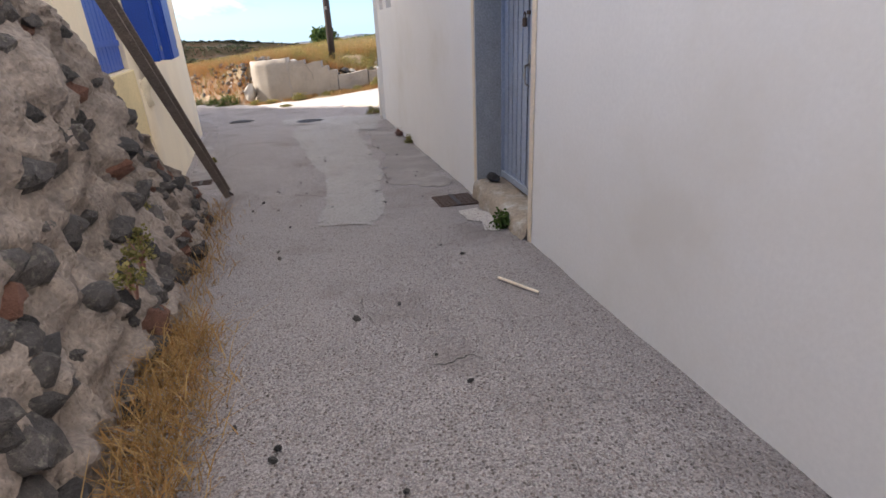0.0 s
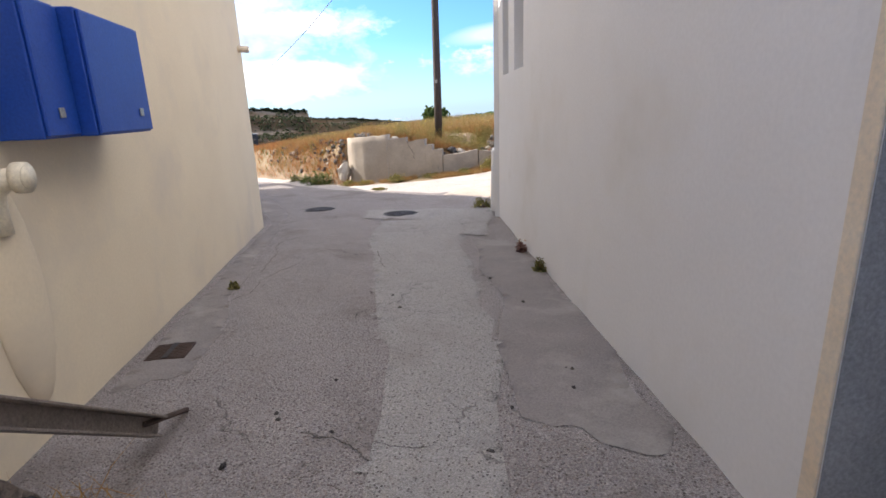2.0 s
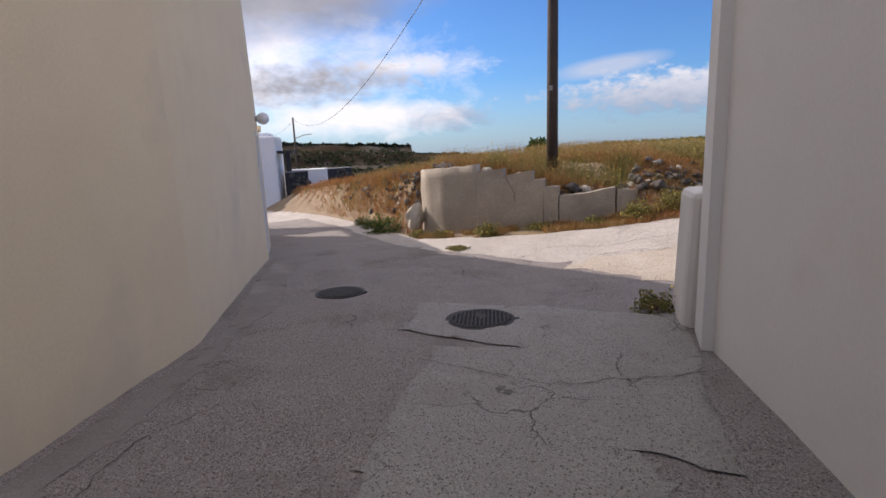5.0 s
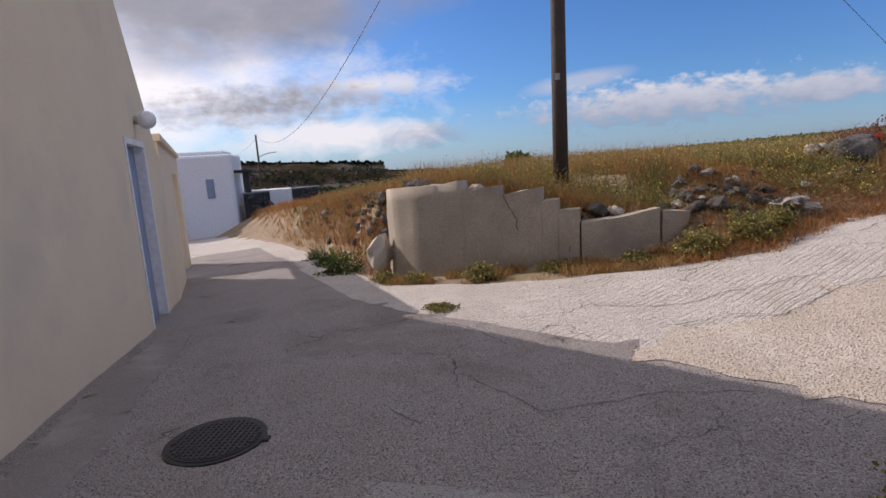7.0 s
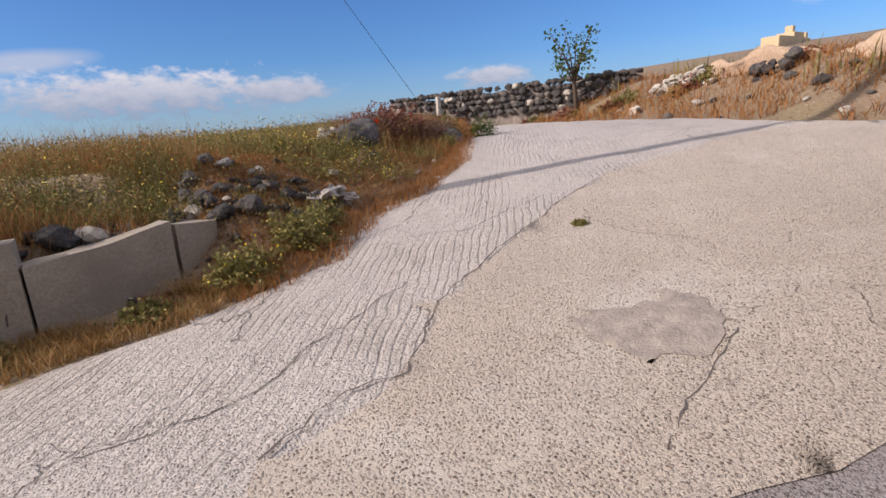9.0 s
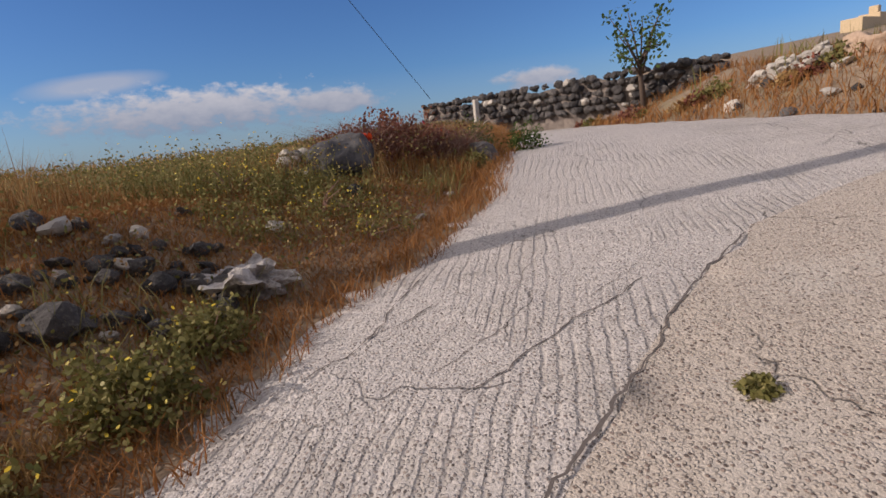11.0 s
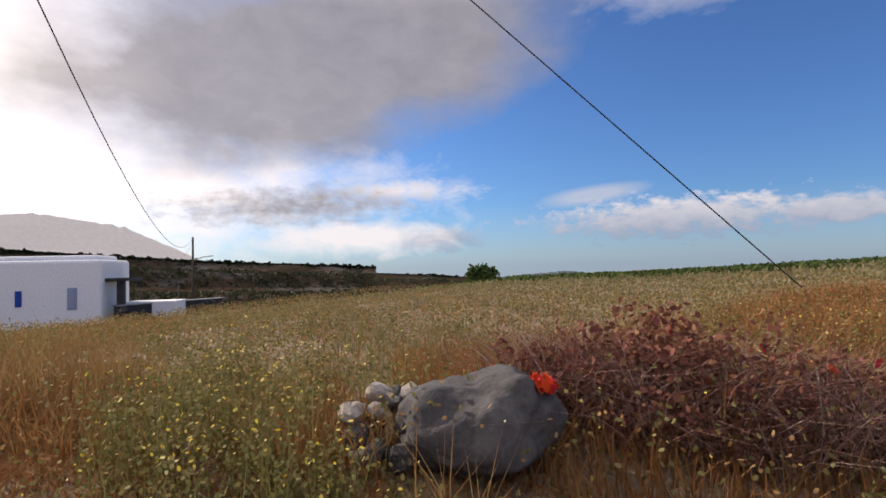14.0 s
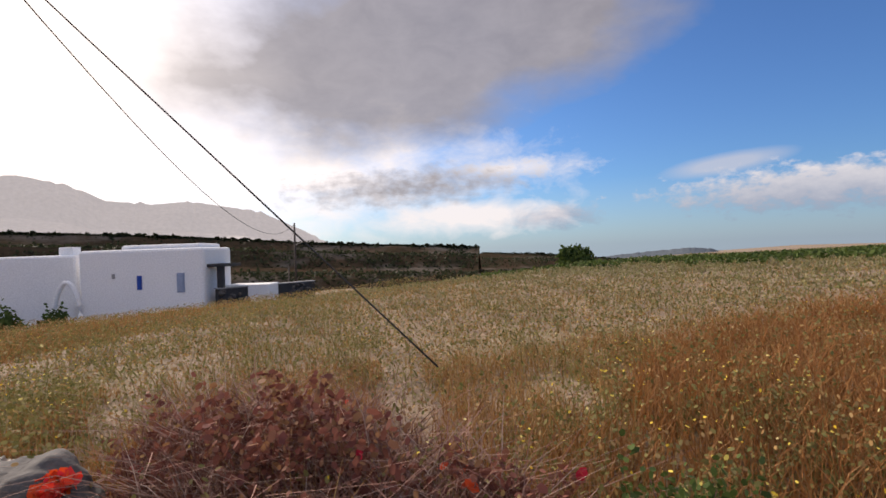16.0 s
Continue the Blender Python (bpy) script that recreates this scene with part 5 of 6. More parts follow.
# branching weeds with daisies over the crest and the bank
def flowering(name, x, y, lo, hi, label, heads=0.012, flower=M_YELLOW):
    """Thin branching stems, each with small leaves and a few blossoms at the top."""
    t = base(name, Matrix(), label, "weeds", kind="stuff")
    z, h = zland(x, y), rng.uniform(lo, hi, len(x))
    k = 7
    X, Y = np.repeat(x, k) + rng.normal(0, 0.05, len(x) * k), np.repeat(y, k) + rng.normal(0, 0.05, len(x) * k)
    H = np.repeat(h, k) * rng.uniform(0.6, 1.05, len(X))
    Z = np.repeat(z, k)
    st = blades("stems", X, Y, Z, H, M_OLIVE, 0.0026, 0.5, "", "", "")
    st.parent = t
    f = rng.uniform(0.15, 0.95, len(X) * 3)
    c = np.stack([np.repeat(X, 3) + rng.normal(0, 0.04, len(f)), np.repeat(Y, 3) + rng.normal(0, 0.04, len(f)), np.repeat(Z, 3) + f * np.repeat(H, 3)], -1)
    discs("leaves", c, 0.015, rng.normal(size=(len(c), 3)), M_OLIVE, parent=t, sides=4)
    pick = rng.random(len(X)) < 0.16
    c = np.stack([X, Y, Z + H], -1)[pick] + rng.normal(0, 0.025, (pick.sum(), 3))
    discs("blossoms", c, heads * rng.uniform(0.6, 1.2, len(c)), np.array([[0, -0.4, 1.0]]) + 0.6 * rng.normal(size=(len(c), 3)), flower, parent=t)
    return t


x, y = scatter(2600, -7, 2.5, 18.9, 22.5, lambda x, y: clumps(x, y, 1.0, 0.1, 8) & (in_field(x, y) > 0.9) & ~((x > -2.0) & (y < 20.4)) & ~((y > 20.9) & (x > 0)))
flowering("crest_weeds", x, y, 0.25, 0.62, "tall olive weeds with small yellow flowers along the crest")
x, y = scatter(150, -0.8, 0.75, 19.7, 21.0, lambda x, y: rng.random(len(x)) < 0.8)
flowering("daisy_patch", x, y, 0.1, 0.3, "patch of white and yellow daisies among the dry grass", 0.011)
x, y = scatter(520, 2.0, 5.0, 22.0, 26.0, lambda x, y: (in_field(x, y) > 0.4) & clumps(x, y, 1.2, -0.2, 4))
flowering("daisy_patch", x, y, 0.15, 0.55, "olive weeds with yellow flower heads beside the bramble", 0.011)
x, y = scatter(600, -9, -0.5, 21.0, 25.5, lambda x, y: clumps(x, y, 0.8, 0.0, 2))
flowering("field_flowers", x, y, 0.15, 0.45, "olive weeds with yellow flowers in the dry grass", 0.01)
x, y = scatter(30000, 2.4, 8.5, 22.5, 29, lambda x, y: (in_field(x, y) > 0.3) & (in_field(x, y) < 3.6) & clumps(x, y, 1.1, -0.4, 6))
blades("rust_tufts", x, y, zland(x, y), rng.uniform(0.15, 0.5, len(x)), M_RUSTGRASS, 0.004, 0.9, "tall rust-orange grass along the upper road")
# scrub on the dark terraces
az_, f_ = rng.uniform(-84, -14, 26000), np.minimum(1.0, rng.uniform(0.15, 1.5, 26000))
east = az_ > -29.3
dist = np.where(east, 230 - 90 * (1 - f_), 140 - 60 * (1 - f_))
top = np.where(east, 1.5 + 230 * np.tan(np.radians(np.interp(az_, [-36, -22, -14], [-0.2, -0.9, -1.7]))), 1.5 + 140 * np.tan(np.radians(np.interp(az_, [-84, -62, -50, -44, -29.3], [3.0, 2.2, 1.3, 0.9, 0.15]))))
foot = np.where(east, -12.0, -9.0)
c = np.stack([2 + dist * np.sin(np.radians(az_)), 20 + dist * np.cos(np.radians(az_)), foot + (top - foot) * (f_ + 0.07 * np.sin(f_ * 19) * (f_ < 1)) + rng.uniform(-0.3, 0.5, len(az_)) * (0.6 + 0.8 * (wave(az_, az_, 2.0) > 0.2))], -1)
discs("terrace_scrub", c, rng.uniform(0.2, 0.55, len(c)), rng.normal(size=c.shape), M_SCRUBFAR, "dark vines and scrub along the terrace edges", "scrub", sides=5)
# bank beyond the upper road
x, y = scatter(230000, 6.5, 34, 8, 55, lambda x, y: (signed(EAST, x, y) > 0.05) & clumps(x, y, 1.1, -0.45, 3) & (rng.random(len(x)) < np.clip(13 / (x - 2), 0, 1)))
blades("bank_grass", x, y, zland(x, y), rng.uniform(0.08, 0.38, len(x)), M_RUSTGRASS, 0.009, 1.1, "rust-coloured dry scrub on the bank")
x, y = scatter(30000, 7.5, 34, 10, 45, lambda x, y: (signed(EAST, x, y) > 1.5) & clumps(x, y, 0.7, 0.3, 6))
blades("bank_weeds", x, y, zland(x, y), rng.uniform(0.2, 0.7, len(x)), M_OLIVE, 0.014, 0.5, "olive scrub on top of the bank")
# foot of the embankment: fallen straw
u = elen - rng.random(9000) ** 1.1 * 5.2
o = rng.normal(0.02, 0.1, len(u))
p = np.array(em.to_3x3()) @ np.stack([u, o, 0 * u]) + np.array(em.translation)[:, None]
keep = (np.abs(p[1] - 1.2) < 1.1) | (rng.random(len(u)) < 0.12)
blades("fallen_straw", p[0][keep], p[1][keep], zroad(p[0], p[1])[keep] + rng.uniform(0, 0.16, keep.sum()), rng.uniform(0.04, 0.16, keep.sum()), M_STRAW, 0.003, 2.2, "dry fallen straw heaped at the foot of the rubble wall")


def bush(cx, cy, cz, rx, ry, rz, n, r, mat, name, label, category, stems=None, flowers=0, fmat=None, fr=0.03, group="", flower_name="flower_heads"):
    """A shrub of many small leaves on a frame of twigs."""
    t = base(name, Matrix.Translation((cx, cy, cz)), label, category, group)
    d = rng.normal(size=(n, 3))
    d /= np.linalg.norm(d, axis=1, keepdims=True)
    d[:, 2] = np.abs(d[:, 2])
    rad = rng.uniform(0.35, 1, n) ** 0.5 * (0.75 + 0.4 * wave(d[:, 0] * 3, d[:, 1] * 3 + d[:, 2] * 4, 1.7, cx))
    c = d * rad[:, None] * np.array([rx, ry, rz])
    discs("leaves", c, r * rng.uniform(0.6, 1.3, n), rng.normal(size=(n, 3)), mat, parent=t, sides=5)
    bm = bmesh.new()
    rr = random.Random(int(abs(cx * 100)))
    for i in range(14):
        q = c[rr.randrange(n)]
        tube(bm, [(q[0] * 0.1, q[1] * 0.1, -0.08), (q[0] * 0.5, q[1] * 0.5, q[2] * 0.6), tuple(q * 1.05)], [0.008, 0.005, 0.002], 4)
    part("twigs", bm, stems or M_TWIG, t)
    if flowers:
        k = rng.choice(n, flowers)
        fc = c[k] * 1.06 + np.array([0, 0, 0.03])
        discs(flower_name, fc, fr, np.array([[0, -0.6, 0.8]]) + 0.5 * rng.normal(size=(flowers, 3)), fmat, parent=t)["kind"] = "stuff"
    return t


def on_land(x, y, dz=0.0):
    return x, y, max(land(x, y), float(zroad(x, y)) - 0.02) + dz


YB = "low green shrub with yellow daisies"
for x, y, rx, rz, n, fl in ((-7.6, 19.25, 0.55, 0.55, 1500, 70), (-8.6, 20.3, 0.4, 0.4, 700, 20), (-6.2, 18.2, 0.3, 0.2, 500, 16), (-9.6, 21.4, 0.35, 0.35, 500, 10), (-4.6, 17.85, 0.32, 0.26, 650, 40), (-5.6, 18.0, 0.3, 0.16, 420, 16), (-1.85, 18.05, 0.4, 0.36, 1000, 60),
                            (-1.25, 18.35, 0.38, 0.42, 1000, 70), (-2.6, 17.95, 0.3, 0.18, 400, 14), (-0.9, 18.75, 0.3, 0.3, 500, 12), (-3.6, 18.0, 0.35, 0.14, 400, 8), (0.1, 20.2, 0.45, 0.32, 150, 40), (-0.5, 20.7, 0.5, 0.36, 170, 40), (0.35, 19.7, 0.35, 0.25, 90, 16), (3.1, 22.6, 0.5, 0.6, 900, 14), (2.4, 21.4, 0.25, 0.3, 400, 3), (3.6, 22.0, 0.4, 0.5, 700, 10)):
    px, py, pz = on_land(x, y)
    bush(px, py, pz, rx, rx * 0.8, rz, n * 2, 0.017 if n > 200 else 0.012, M_GREEN if x < -7 or x > 3 else M_OLIVE, "daisy_bush", YB, "bush", M_TWIG, fl, M_YELLOW, 0.013, "daisy bushes at the road edge")
# dry bramble with red flowers, boulder in front
for x, y, rx, ry, rz, n in ((1.55, 22.1, 0.95, 0.6, 0.72, 5200), (2.45, 22.4, 0.6, 0.5, 0.55, 2600), (0.9, 22.0, 0.5, 0.4, 0.5, 1600)):
    px, py, pz = on_land(x, y)
    bush(px, py, pz, rx, ry, rz, n, 0.022, M_DEADLEAF, "bramble", "dry tangled bramble with reddish leaves and a few red flowers", "bush", M_TWIG, 9, M_RED, 0.035, "dry brambles", "red_flowers")
x, y = scatter(6000, 0.5, 2.9, 21.5, 22.7, lambda x, y: ((x - 1.7) / 1.15) ** 2 + ((y - 22.15) / 0.55) ** 2 < 1)
blades("bramble_stems", x, y, zland(x, y) + rng.uniform(0, 0.3, len(x)), rng.uniform(0.12, 0.4, len(x)), M_TWIG, 0.003, 3.0, "tangle of dry reddish bramble stems", "stems")
px, py, pz = on_land(1.02, 21.42)
bush(px, py, pz + 0.42, 0.13, 0.1, 0.07, 70, 0.03, M_RED, "flower_clump", "clump of orange-red flowers on the boulder", "flowers")

bm = bmesh.new()
bmesh.ops.create_icosphere(bm, subdivisions=5, radius=0.5)
for v in bm.verts:
    n = noise.turbulence(v.co * 1.5 + Vector((3, 1, 0)), 4, False)
    n2 = noise.noise(v.co * 9)
    v.co = Vector((v.co.x * 0.86, v.co.y * 0.7, v.co.z * 0.8)) * (0.85 + 0.28 * n + 0.012 * n2)
    v.co.z *= 1.0 if v.co.z > 0 else 0.6
    v.co.x += 0.25 * v.co.z
boulder = thing("boulder", bm, material("grey_boulder", (0.095, 0.09, 0.09), (0.045, 0.043, 0.045), 3.0, 0.9, 0.35, 30, 0.5, stain=(0.15, 0.145, 0.14), stain_scale=2.5), "large smooth dark grey boulder in the dry grass", "boulder", smooth=True)
boulder.matrix_world = Matrix.Translation((0.72, 21.4, land(0.72, 21.4) + 0.12)) @ Matrix.Rotation(0.25, 4, "Z")
rnd = random.Random(31)
heap = base("stone_heap", Matrix.Translation((0.25, 21.35, land(0.25, 21.35))), "small heap of grey stones beside the boulder", "stones")
for i in range(26):
    ob = new("stone", rnd.choice(STONES + PALES))
    ob.parent = heap
    a, r = rnd.uniform(0, 6.28), rnd.random() ** 0.6 * 0.3
    ob.matrix_basis = Matrix.LocRotScale((r * math.cos(a), r * math.sin(a), 0.04 + (0.3 - r) * rnd.uniform(0.3, 1.2)), Euler((rnd.random(), rnd.random(), rnd.random() * 6)), Vector.Fill(3, rnd.uniform(0.08, 0.17)))
b2 = put_stone(None, 2.75, 21.75, land(2.75, 21.75) + 0.1, 0.55, rnd, STONES, "boulder")
tagged(b2, "dark boulder half hidden in the bramble", "boulder")


def tree(x, y, h, spread, nleaf, label, crown_low=0.45, seed=1, lean=0.0, leaf=0.05, name="tree"):
    rr = random.Random(seed)
    t = base(name, Matrix.Translation((x, y, land(x, y))), label, "tree")
    bm = bmesh.new()
    tube(bm, [(0, 0, -0.2), (lean * 0.3, 0.02, h * 0.3), (lean * 0.6, 0, h * 0.5)], [h * 0.035, h * 0.025, h * 0.018], 8)
    tips = []
    for i in range(11):
        a = rr.uniform(0, 6.28)
        z0 = h * rr.uniform(0.3, 0.5)
        r = spread * rr.uniform(0.4, 1)
        e = Vector((lean + r * math.cos(a), r * math.sin(a), h * rr.uniform(crown_low + 0.1, 1.0)))
        s = Vector((lean * z0 / h, 0, z0))
        m_ = s.lerp(e, 0.5) + Vector((0, 0, h * 0.05))
        tube(bm, [s, m_, e], [h * 0.012, h * 0.008, h * 0.003], 5)
        tips += [s.lerp(e, 0.6), s.lerp(e, 0.8), e, e]
    part("trunk", bm, M_BARK, t, smooth=True)
    c = np.array([tips[rr.randrange(len(tips))] for _ in range(nleaf)]) + rng.normal(size=(nleaf, 3)) * spread * 0.17
    discs("crown", c, leaf * rng.uniform(0.6, 1.3, nleaf), rng.normal(size=(nleaf, 3)), M_GREEN, parent=t, sides=5)
    return t


tree(10.4, 25.9, 2.6, 0.75, 420, "young slender tree with sparse leaves on the bank", 0.4, 4, -0.35, 0.06)
tree(-15.0, 72.0, max(2.0, 1.15 - land(-15.0, 72.0)), 1.6, 2600, "round green tree at the edge of the field", 0.2, 9, 0, 0.22)

for u, v, r, h in ((8.9, 1.2, 1.1, 2.0), (10.8, 2.4, 1.5, 2.2), (4.6, 0.8, 0.9, 0.7), (12.8, 2.6, 1.7, 1.8)):
    q = hm @ Vector((u, side * v, 0))
    bush(q.x, q.y, land(q.x, q.y), r, r, h + 0.4, 1500, 0.13, M_GREEN, "garden_shrub", "dark green shrub beside the white house", "bush", M_TWIG, group="shrubs by the white house")

for i in range(22):
    x, y = 7.3 + 3.4 * ((i * 0.618) % 1), 14.5 + 17 * ((i * 0.377) % 1)
    x += max(0.0, (y - 22) * 0.38)
    r = 0.25 + 0.3 * ((i * 0.73) % 1)
    px, py, pz = on_land(x, y)
    bush(px, py, pz - 0.03, r, r * 0.9, r * 0.9, 420, 0.04, (M_DEADLEAF, M_OLIVE, M_STRAW)[i % 3], "scrub_bush", ("dry reddish scrub bush on the bank", "olive scrub bush on the bank", "dry straw-coloured scrub bush on the bank")[i % 3], "bush", M_TWIG, group="scrub on the far bank")

# small plants by the walls
for x, y, r, hgt, mat, lab in ((0.78, 4.02, 0.13, 0.2, M_GREEN, "small green weed at the door step"), (-0.60, 9.87, 0.09, 0.17, M_TWIG, "small dry weed at the wall foot"), (-0.35, 8.88, 0.08, 0.2, M_OLIVE, "small weed at the wall foot"), (-1.55, 13.55, 0.26, 0.24, M_OLIVE, "weed with yellow flowers by the pier"),
                               (-3.45, 7.9, 0.06, 0.09, M_OLIVE, "small dry weed in a crack of the lane"), (-4.66, 16.42, 0.26, 0.06, M_OLIVE, "low weeds in a joint of the road"), (0.85, 16.9, 0.1, 0.05, M_OLIVE, "low weeds in a joint of the road")):
    bush(x, y, float(zroad(x, y)) + 0.01, r, r * 0.8, hgt, int(260 + r * 900), 0.018, mat, "weed", lab, "weed", M_TWIG, 8 if "yellow" in lab else 0, M_YELLOW, 0.018)
for x, y in ((-1.5, 2.6), (-1.35, 2.35), (-1.75, 3.1), (-1.2, 2.0)):
    q = em.inverted() @ Vector((x, y, 0))
    bush(x - 0.08, y, 0.25 + 0.2 * ((x * 7) % 1), 0.11, 0.1, 0.14, 260, 0.012, M_OLIVE, "weed", "green weed tuft growing out of the rubble wall", "weed", M_TWIG, group="weeds in the rubble wall")
px, py, pz = -0.98, 13.3, 0.56
bush(px, py, pz, 0.17, 0.15, 0.26, 260, 0.035, M_GREEN, "succulent", "dark green succulent on top of the pier", "plant")

# walls on the far bank
rnd = random.Random(41)
dark = base("field_wall", Matrix(), "dark dry-stone wall along the far bank", "stone wall", kind="structure")
core = [(7.6 + 4.2 * t, 33.5 - 9.0 * t, 1.7 + 0.2 * t + 0.12 * math.sin(t * 23)) for t in np.linspace(0, 1, 30)]
part("rubble_core", ribbon_wall("core", core, 0.16, M_MORTAR, "", 6, 0.08), M_MORTAR, dark)
for row in range(5):
    for i in range(54):
        t = (i + rnd.random()) / 54
        x, y = 7.5 + 4.2 * t + rnd.uniform(-0.12, 0.08), 33.44 - 9.0 * t + rnd.uniform(-0.1, 0.08)
        put_stone(dark, x, y, 0.95 + 0.21 * row + 0.15 * t, rnd.uniform(0.22, 0.34), rnd, PALES if rnd.random() < 0.06 else STONES)
for i in range(60):
    x, y = 9.2 + rnd.uniform(-0.2, 0.3), (19.4 if i < 22 else 15.6) + rnd.uniform(-0.5, 0.5)
    put_stone(dark, x, y, land(x, y) + rnd.uniform(-0.25, 0.3), rnd.uniform(0.16, 0.34), rnd)
cut = [(9.75 + 0.2 * math.sin(y * 1.7), y, 1.72 + 0.14 * math.sin(y * 2.3) + 0.08 * math.sin(y * 6.1)) for y in np.arange(12.5, 21.2, 0.35)]
thing("earth_cut", ribbon_wall("earth_cut", cut, 0.5, M_PINK, "", 10, 0.16), M_PINK, "pale pinkish earth face cut into the bank", "bank", kind="structure", smooth=True)
pale = base("field_wall", Matrix(), "broken whitewashed stone wall on the bank", "stone wall", kind="structure")
for i in range(70):
    x, y = 9.5 + rnd.uniform(-0.3, 0.3), 22.4 - rnd.random() * 1.3
    put_stone(pale, x, y, land(x, y) + rnd.uniform(-0.35, 0.35), rnd.uniform(0.16, 0.32), rnd, PALES)
for i in range(45):
    x, y = rnd.uniform(6.9, 9.5), rnd.uniform(14, 25)
    if signed(EAST, np.array([x]), np.array([y]))[0] > 0.2:
        s = rnd.uniform(0.1, 0.3)
        tagged(put_stone(None, x, y, land(x, y) + s * 0.2, s, rnd, PALES if rnd.random() < 0.4 else STONES, "loose_stone"), "stone lying on the dry bank", "stone", "loose stones on the far bank")
post = thing("marker_post", boxes(((7.9, 30.4, 0.3), (8.05, 30.55, 1.75)), bevel=0.02), M_PALEROCK, "short pale post at the bend of the road", "post")

castle = base("ruin", Matrix.Translation((75, 49.5, 7.3)) @ Matrix.Scale(0.75, 4), "small sandstone ruin on the far hill", "ruin")
for lo, hi in (((-6, -1, -4), (-1, 2, 1.6)), ((-1, -1, -4), (2.5, 2, 2.3)), ((2.5, -1, -4), (5, 2, 1.4)), ((-0.6, -0.5, 2.3), (0.3, 0.8, 3.4)), ((4.0, -0.6, 1.4), (4.8, 0.4, 2.4))):
    part("wall", boxes((lo, hi), bevel=0.1), M_CASTLE, castle)
# wheeled bin by the white house
bx = base("waste_bin", Matrix.Translation((2.75, 14.6, float(zroad(2.75, 14.6)))), "dark grey wheeled waste bin with its lid closed beside the house", "bin")
bm = boxes(((-0.6, -0.45, 0.2), (0.6, 0.45, 1.1)), bevel=0.04)
for v in bm.verts:
    if v.co.z < 0.6:
        v.co.x *= 0.85
        v.co.y *= 0.85
part("body", bm, M_BINGREY, bx)
part("lid", boxes(((-0.66, -0.5, 1.1), (0.66, 0.5, 1.2)), bevel=0.04), M_BINGREY, bx)
for sx in (-0.42, 0.42):
    for sy in (-0.3, 0.3):
        bm = bmesh.new()
        tube(bm, [(sx - 0.03, sy, 0.1), (sx + 0.03, sy, 0.1)], 0.1, 14)
        part("wheel", bm, M_ORANGE, bx, "orange wheel")

# pebbles and litter on the lane
rnd = random.Random(51)
for i in range(60):
    x, y = rnd.uniform(-2, 0.9), rnd.uniform(1.0, 9)
    if x < -0.4 - 0.33 * y + 0.2 or x > 1.55 - 0.23 * y - 0.15:
        continue
    s = rnd.uniform(0.015, 0.045)
    tagged(put_stone(None, x, y, float(zroad(x, y)) + 0.016, s, rnd, STONES, "pebble"), "small dark pebble lying on the lane", "pebble", "pebbles on the lane")
tagged(put_stone(None, 0.78, 4.92, 0.0, 0.13, rnd, STONES, "loose_stone"), "dark stone lying on the door step", "stone")
bm = bmesh.new()
tube(bm, [(0.62, 2.9, float(zroad(0.62, 2.9)) + 0.022), (0.85, 2.65, float(zroad(0.85, 2.65)) + 0.022)], [0.012, 0.009], 6)
thing("stick", bm, M_TRIM, "dry stick lying on the lane", "stick")


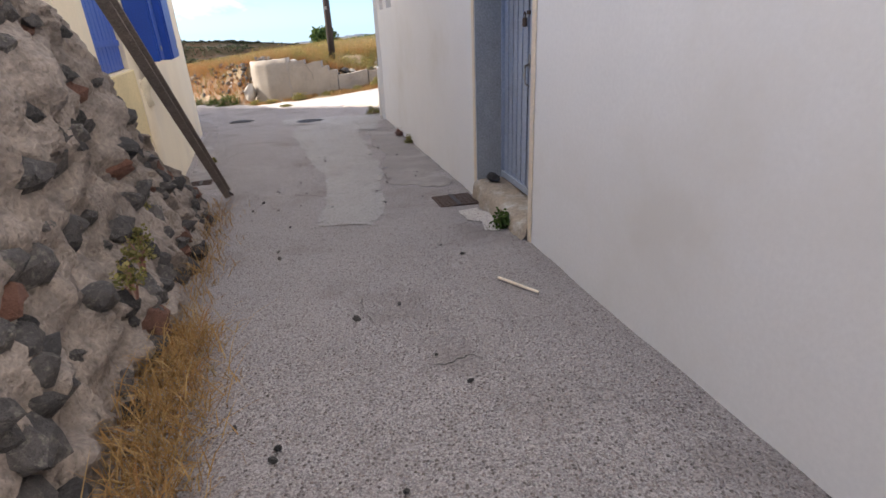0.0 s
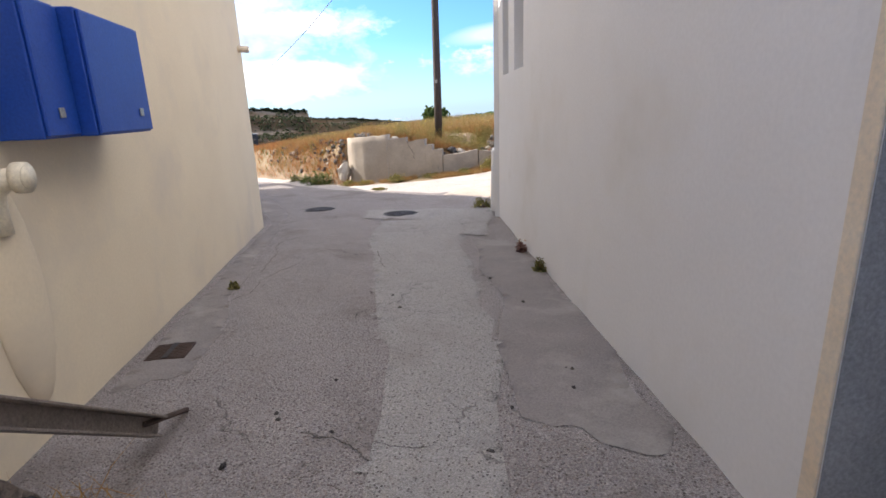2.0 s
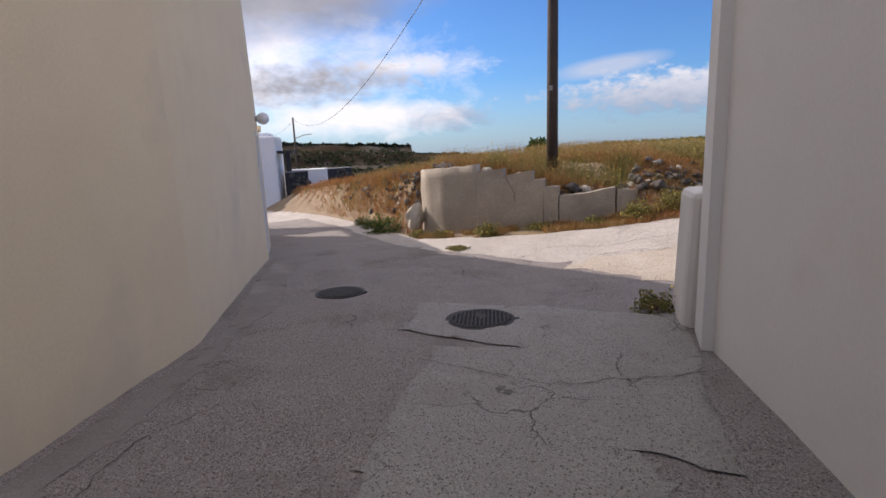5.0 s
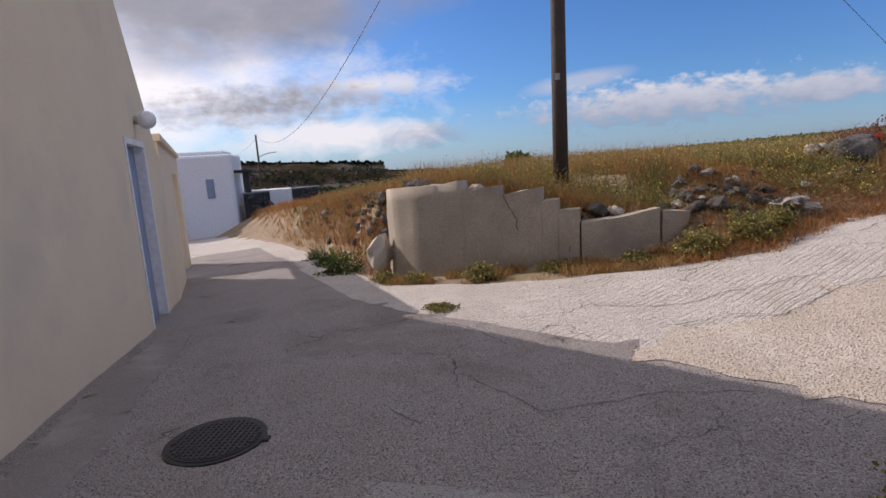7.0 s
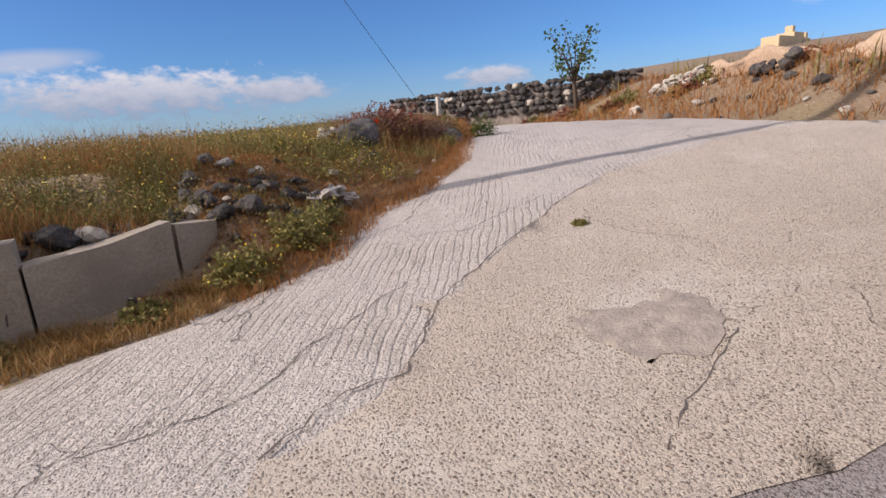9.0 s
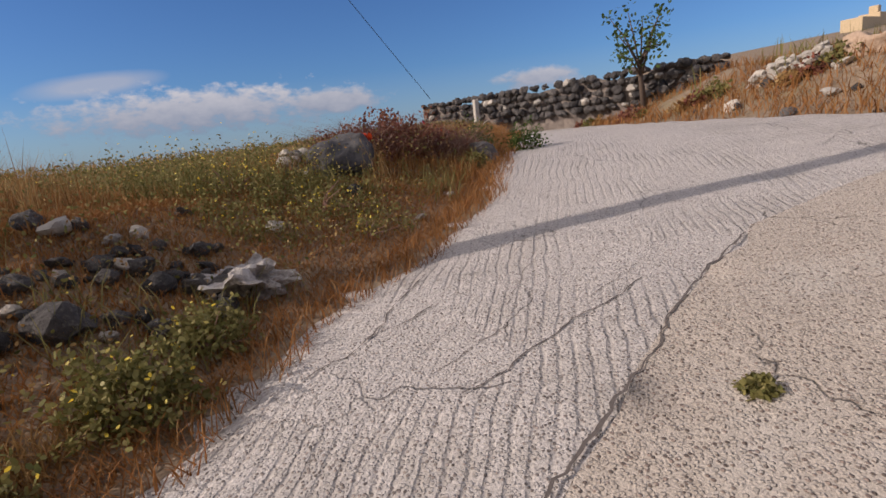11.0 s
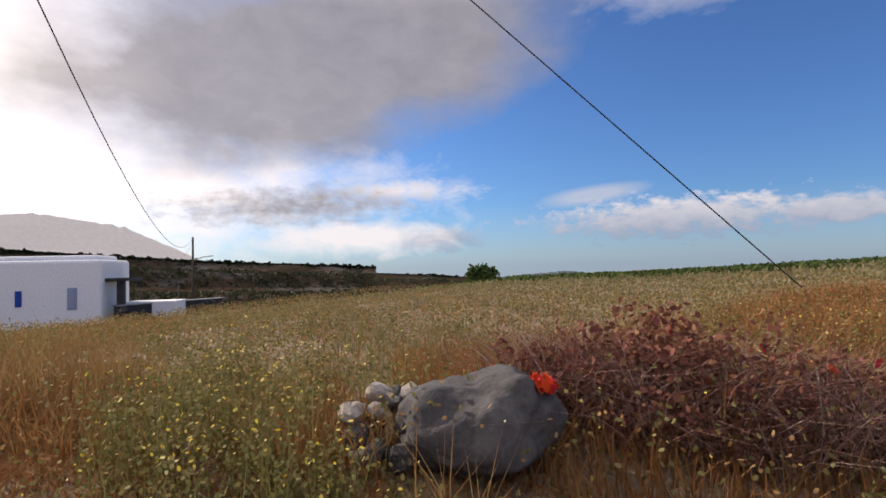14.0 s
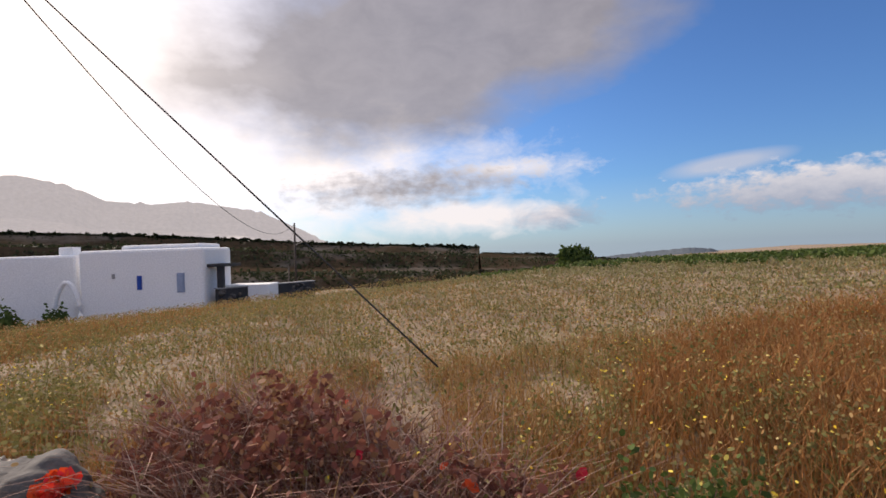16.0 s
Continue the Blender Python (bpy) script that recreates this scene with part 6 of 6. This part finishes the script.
# cracks and open joints in the concrete
def crack(pts, w, seed, lift=0.014):
    rr = random.Random(seed)
    dense = []
    for a, b in zip(pts, pts[1:]):
        k = max(2, int(math.hypot(b[0] - a[0], b[1] - a[1]) / 0.05))
        dense += [(a[0] + (b[0] - a[0]) * i / k, a[1] + (b[1] - a[1]) * i / k) for i in range(k)]
    bm = bmesh.new()
    prev, dx, dy = None, 0.0, 0.0
    for i, (x, y) in enumerate(dense):
        dx, dy = dx * 0.8 + rr.uniform(-0.018, 0.018), dy * 0.8 + rr.uniform(-0.018, 0.018)
        a, b = dense[max(0, i - 1)], dense[min(len(dense) - 1, i + 1)]
        t = Vector((b[0] - a[0], b[1] - a[1], 0)).normalized()
        n = Vector((-t.y, t.x, 0)) * w * rr.uniform(0.25, 1.0)
        p = Vector((x + dx, y + dy, 0))
        p.z = float(zroad(p.x, p.y)) + lift + 0.012 * float(wave(p.x, p.y, 2.1, 3)) + 0.0072 * float(wave(p.x, p.y, 6.3, 5))
        v = (bm.verts.new(p - n), bm.verts.new(p + n))
        if prev:
            bm.faces.new((*prev, v[1], v[0]))
        prev = v
    ob = thing("crack", bm, M_CRACK, "open crack in the concrete", "crack", "cracks in the road", kind="structure")
    return ob


CRACKS = [((-3.29, 7.36), (-3.19, 7.72), (-3.38, 8.27), (-3.31, 9.1)), ((-2.47, 9.66), (-2.11, 8.84)), ((-2.42, 9.74), (-2.15, 9.39), (-2.04, 9.03)),
          ((-3.47, 8.46), (-3.77, 9.23), (-4.18, 10.14), (-4.06, 10.71)), ((-3.19, 11.76), (-2.16, 11.59), (-1.0, 12.22)),
          ((-2.31, 15.8), (-1.83, 16.02), (-1.45, 15.94), (-0.99, 16.48), (-0.2, 16.89), (1.15, 17.47), (2.24, 17.82)),
          ((-3.02, 16.41), (-2.24, 16.35), (-1.82, 16.63), (-0.84, 17.03)), ((-0.94, 14.78), (-0.28, 15.0), (0.18, 15.1)),
          ((-5.69, 16.71), (-4.17, 15.81), (-3.61, 15.31)), ((-4.14, 14.01), (-3.82, 13.87)), ((-3.83, 14.68), (-3.21, 14.22), (-2.45, 14.6), (-1.89, 14.64)),
          ((-0.16, 18.29), (0.43, 18.82)), ((-0.56, 18.15), (0.31, 18.39)), ((-0.01, 17.58), (1.31, 17.85)), ((0.67, 17.09), (2.07, 17.61))]
for i, c in enumerate(CRACKS):
    crack(list(c), 0.006 if i != 5 else 0.01, i, 0.029 if i in (1, 2, 4) else 0.02 if i in (5, 7) else 0.006 if i in (6, 11, 12, 13, 14) else 0.013)
rr = random.Random(77)
for i in range(26):
    x, y = rr.uniform(-4.5, 1.5), 0.0
    y = 16.4 + 0.33 * max(0, x + 2) + rr.uniform(-0.6, 1.0)
    if signed(ROAD, np.array([x]), np.array([y]))[0] < 0.3:
        continue
    a, l = 0.42 + rr.uniform(-0.25, 0.25), rr.uniform(0.25, 0.9)
    crack([(x, y), (x + l * math.cos(a), y + l * math.sin(a))], 0.0028, 100 + i, 0.004)
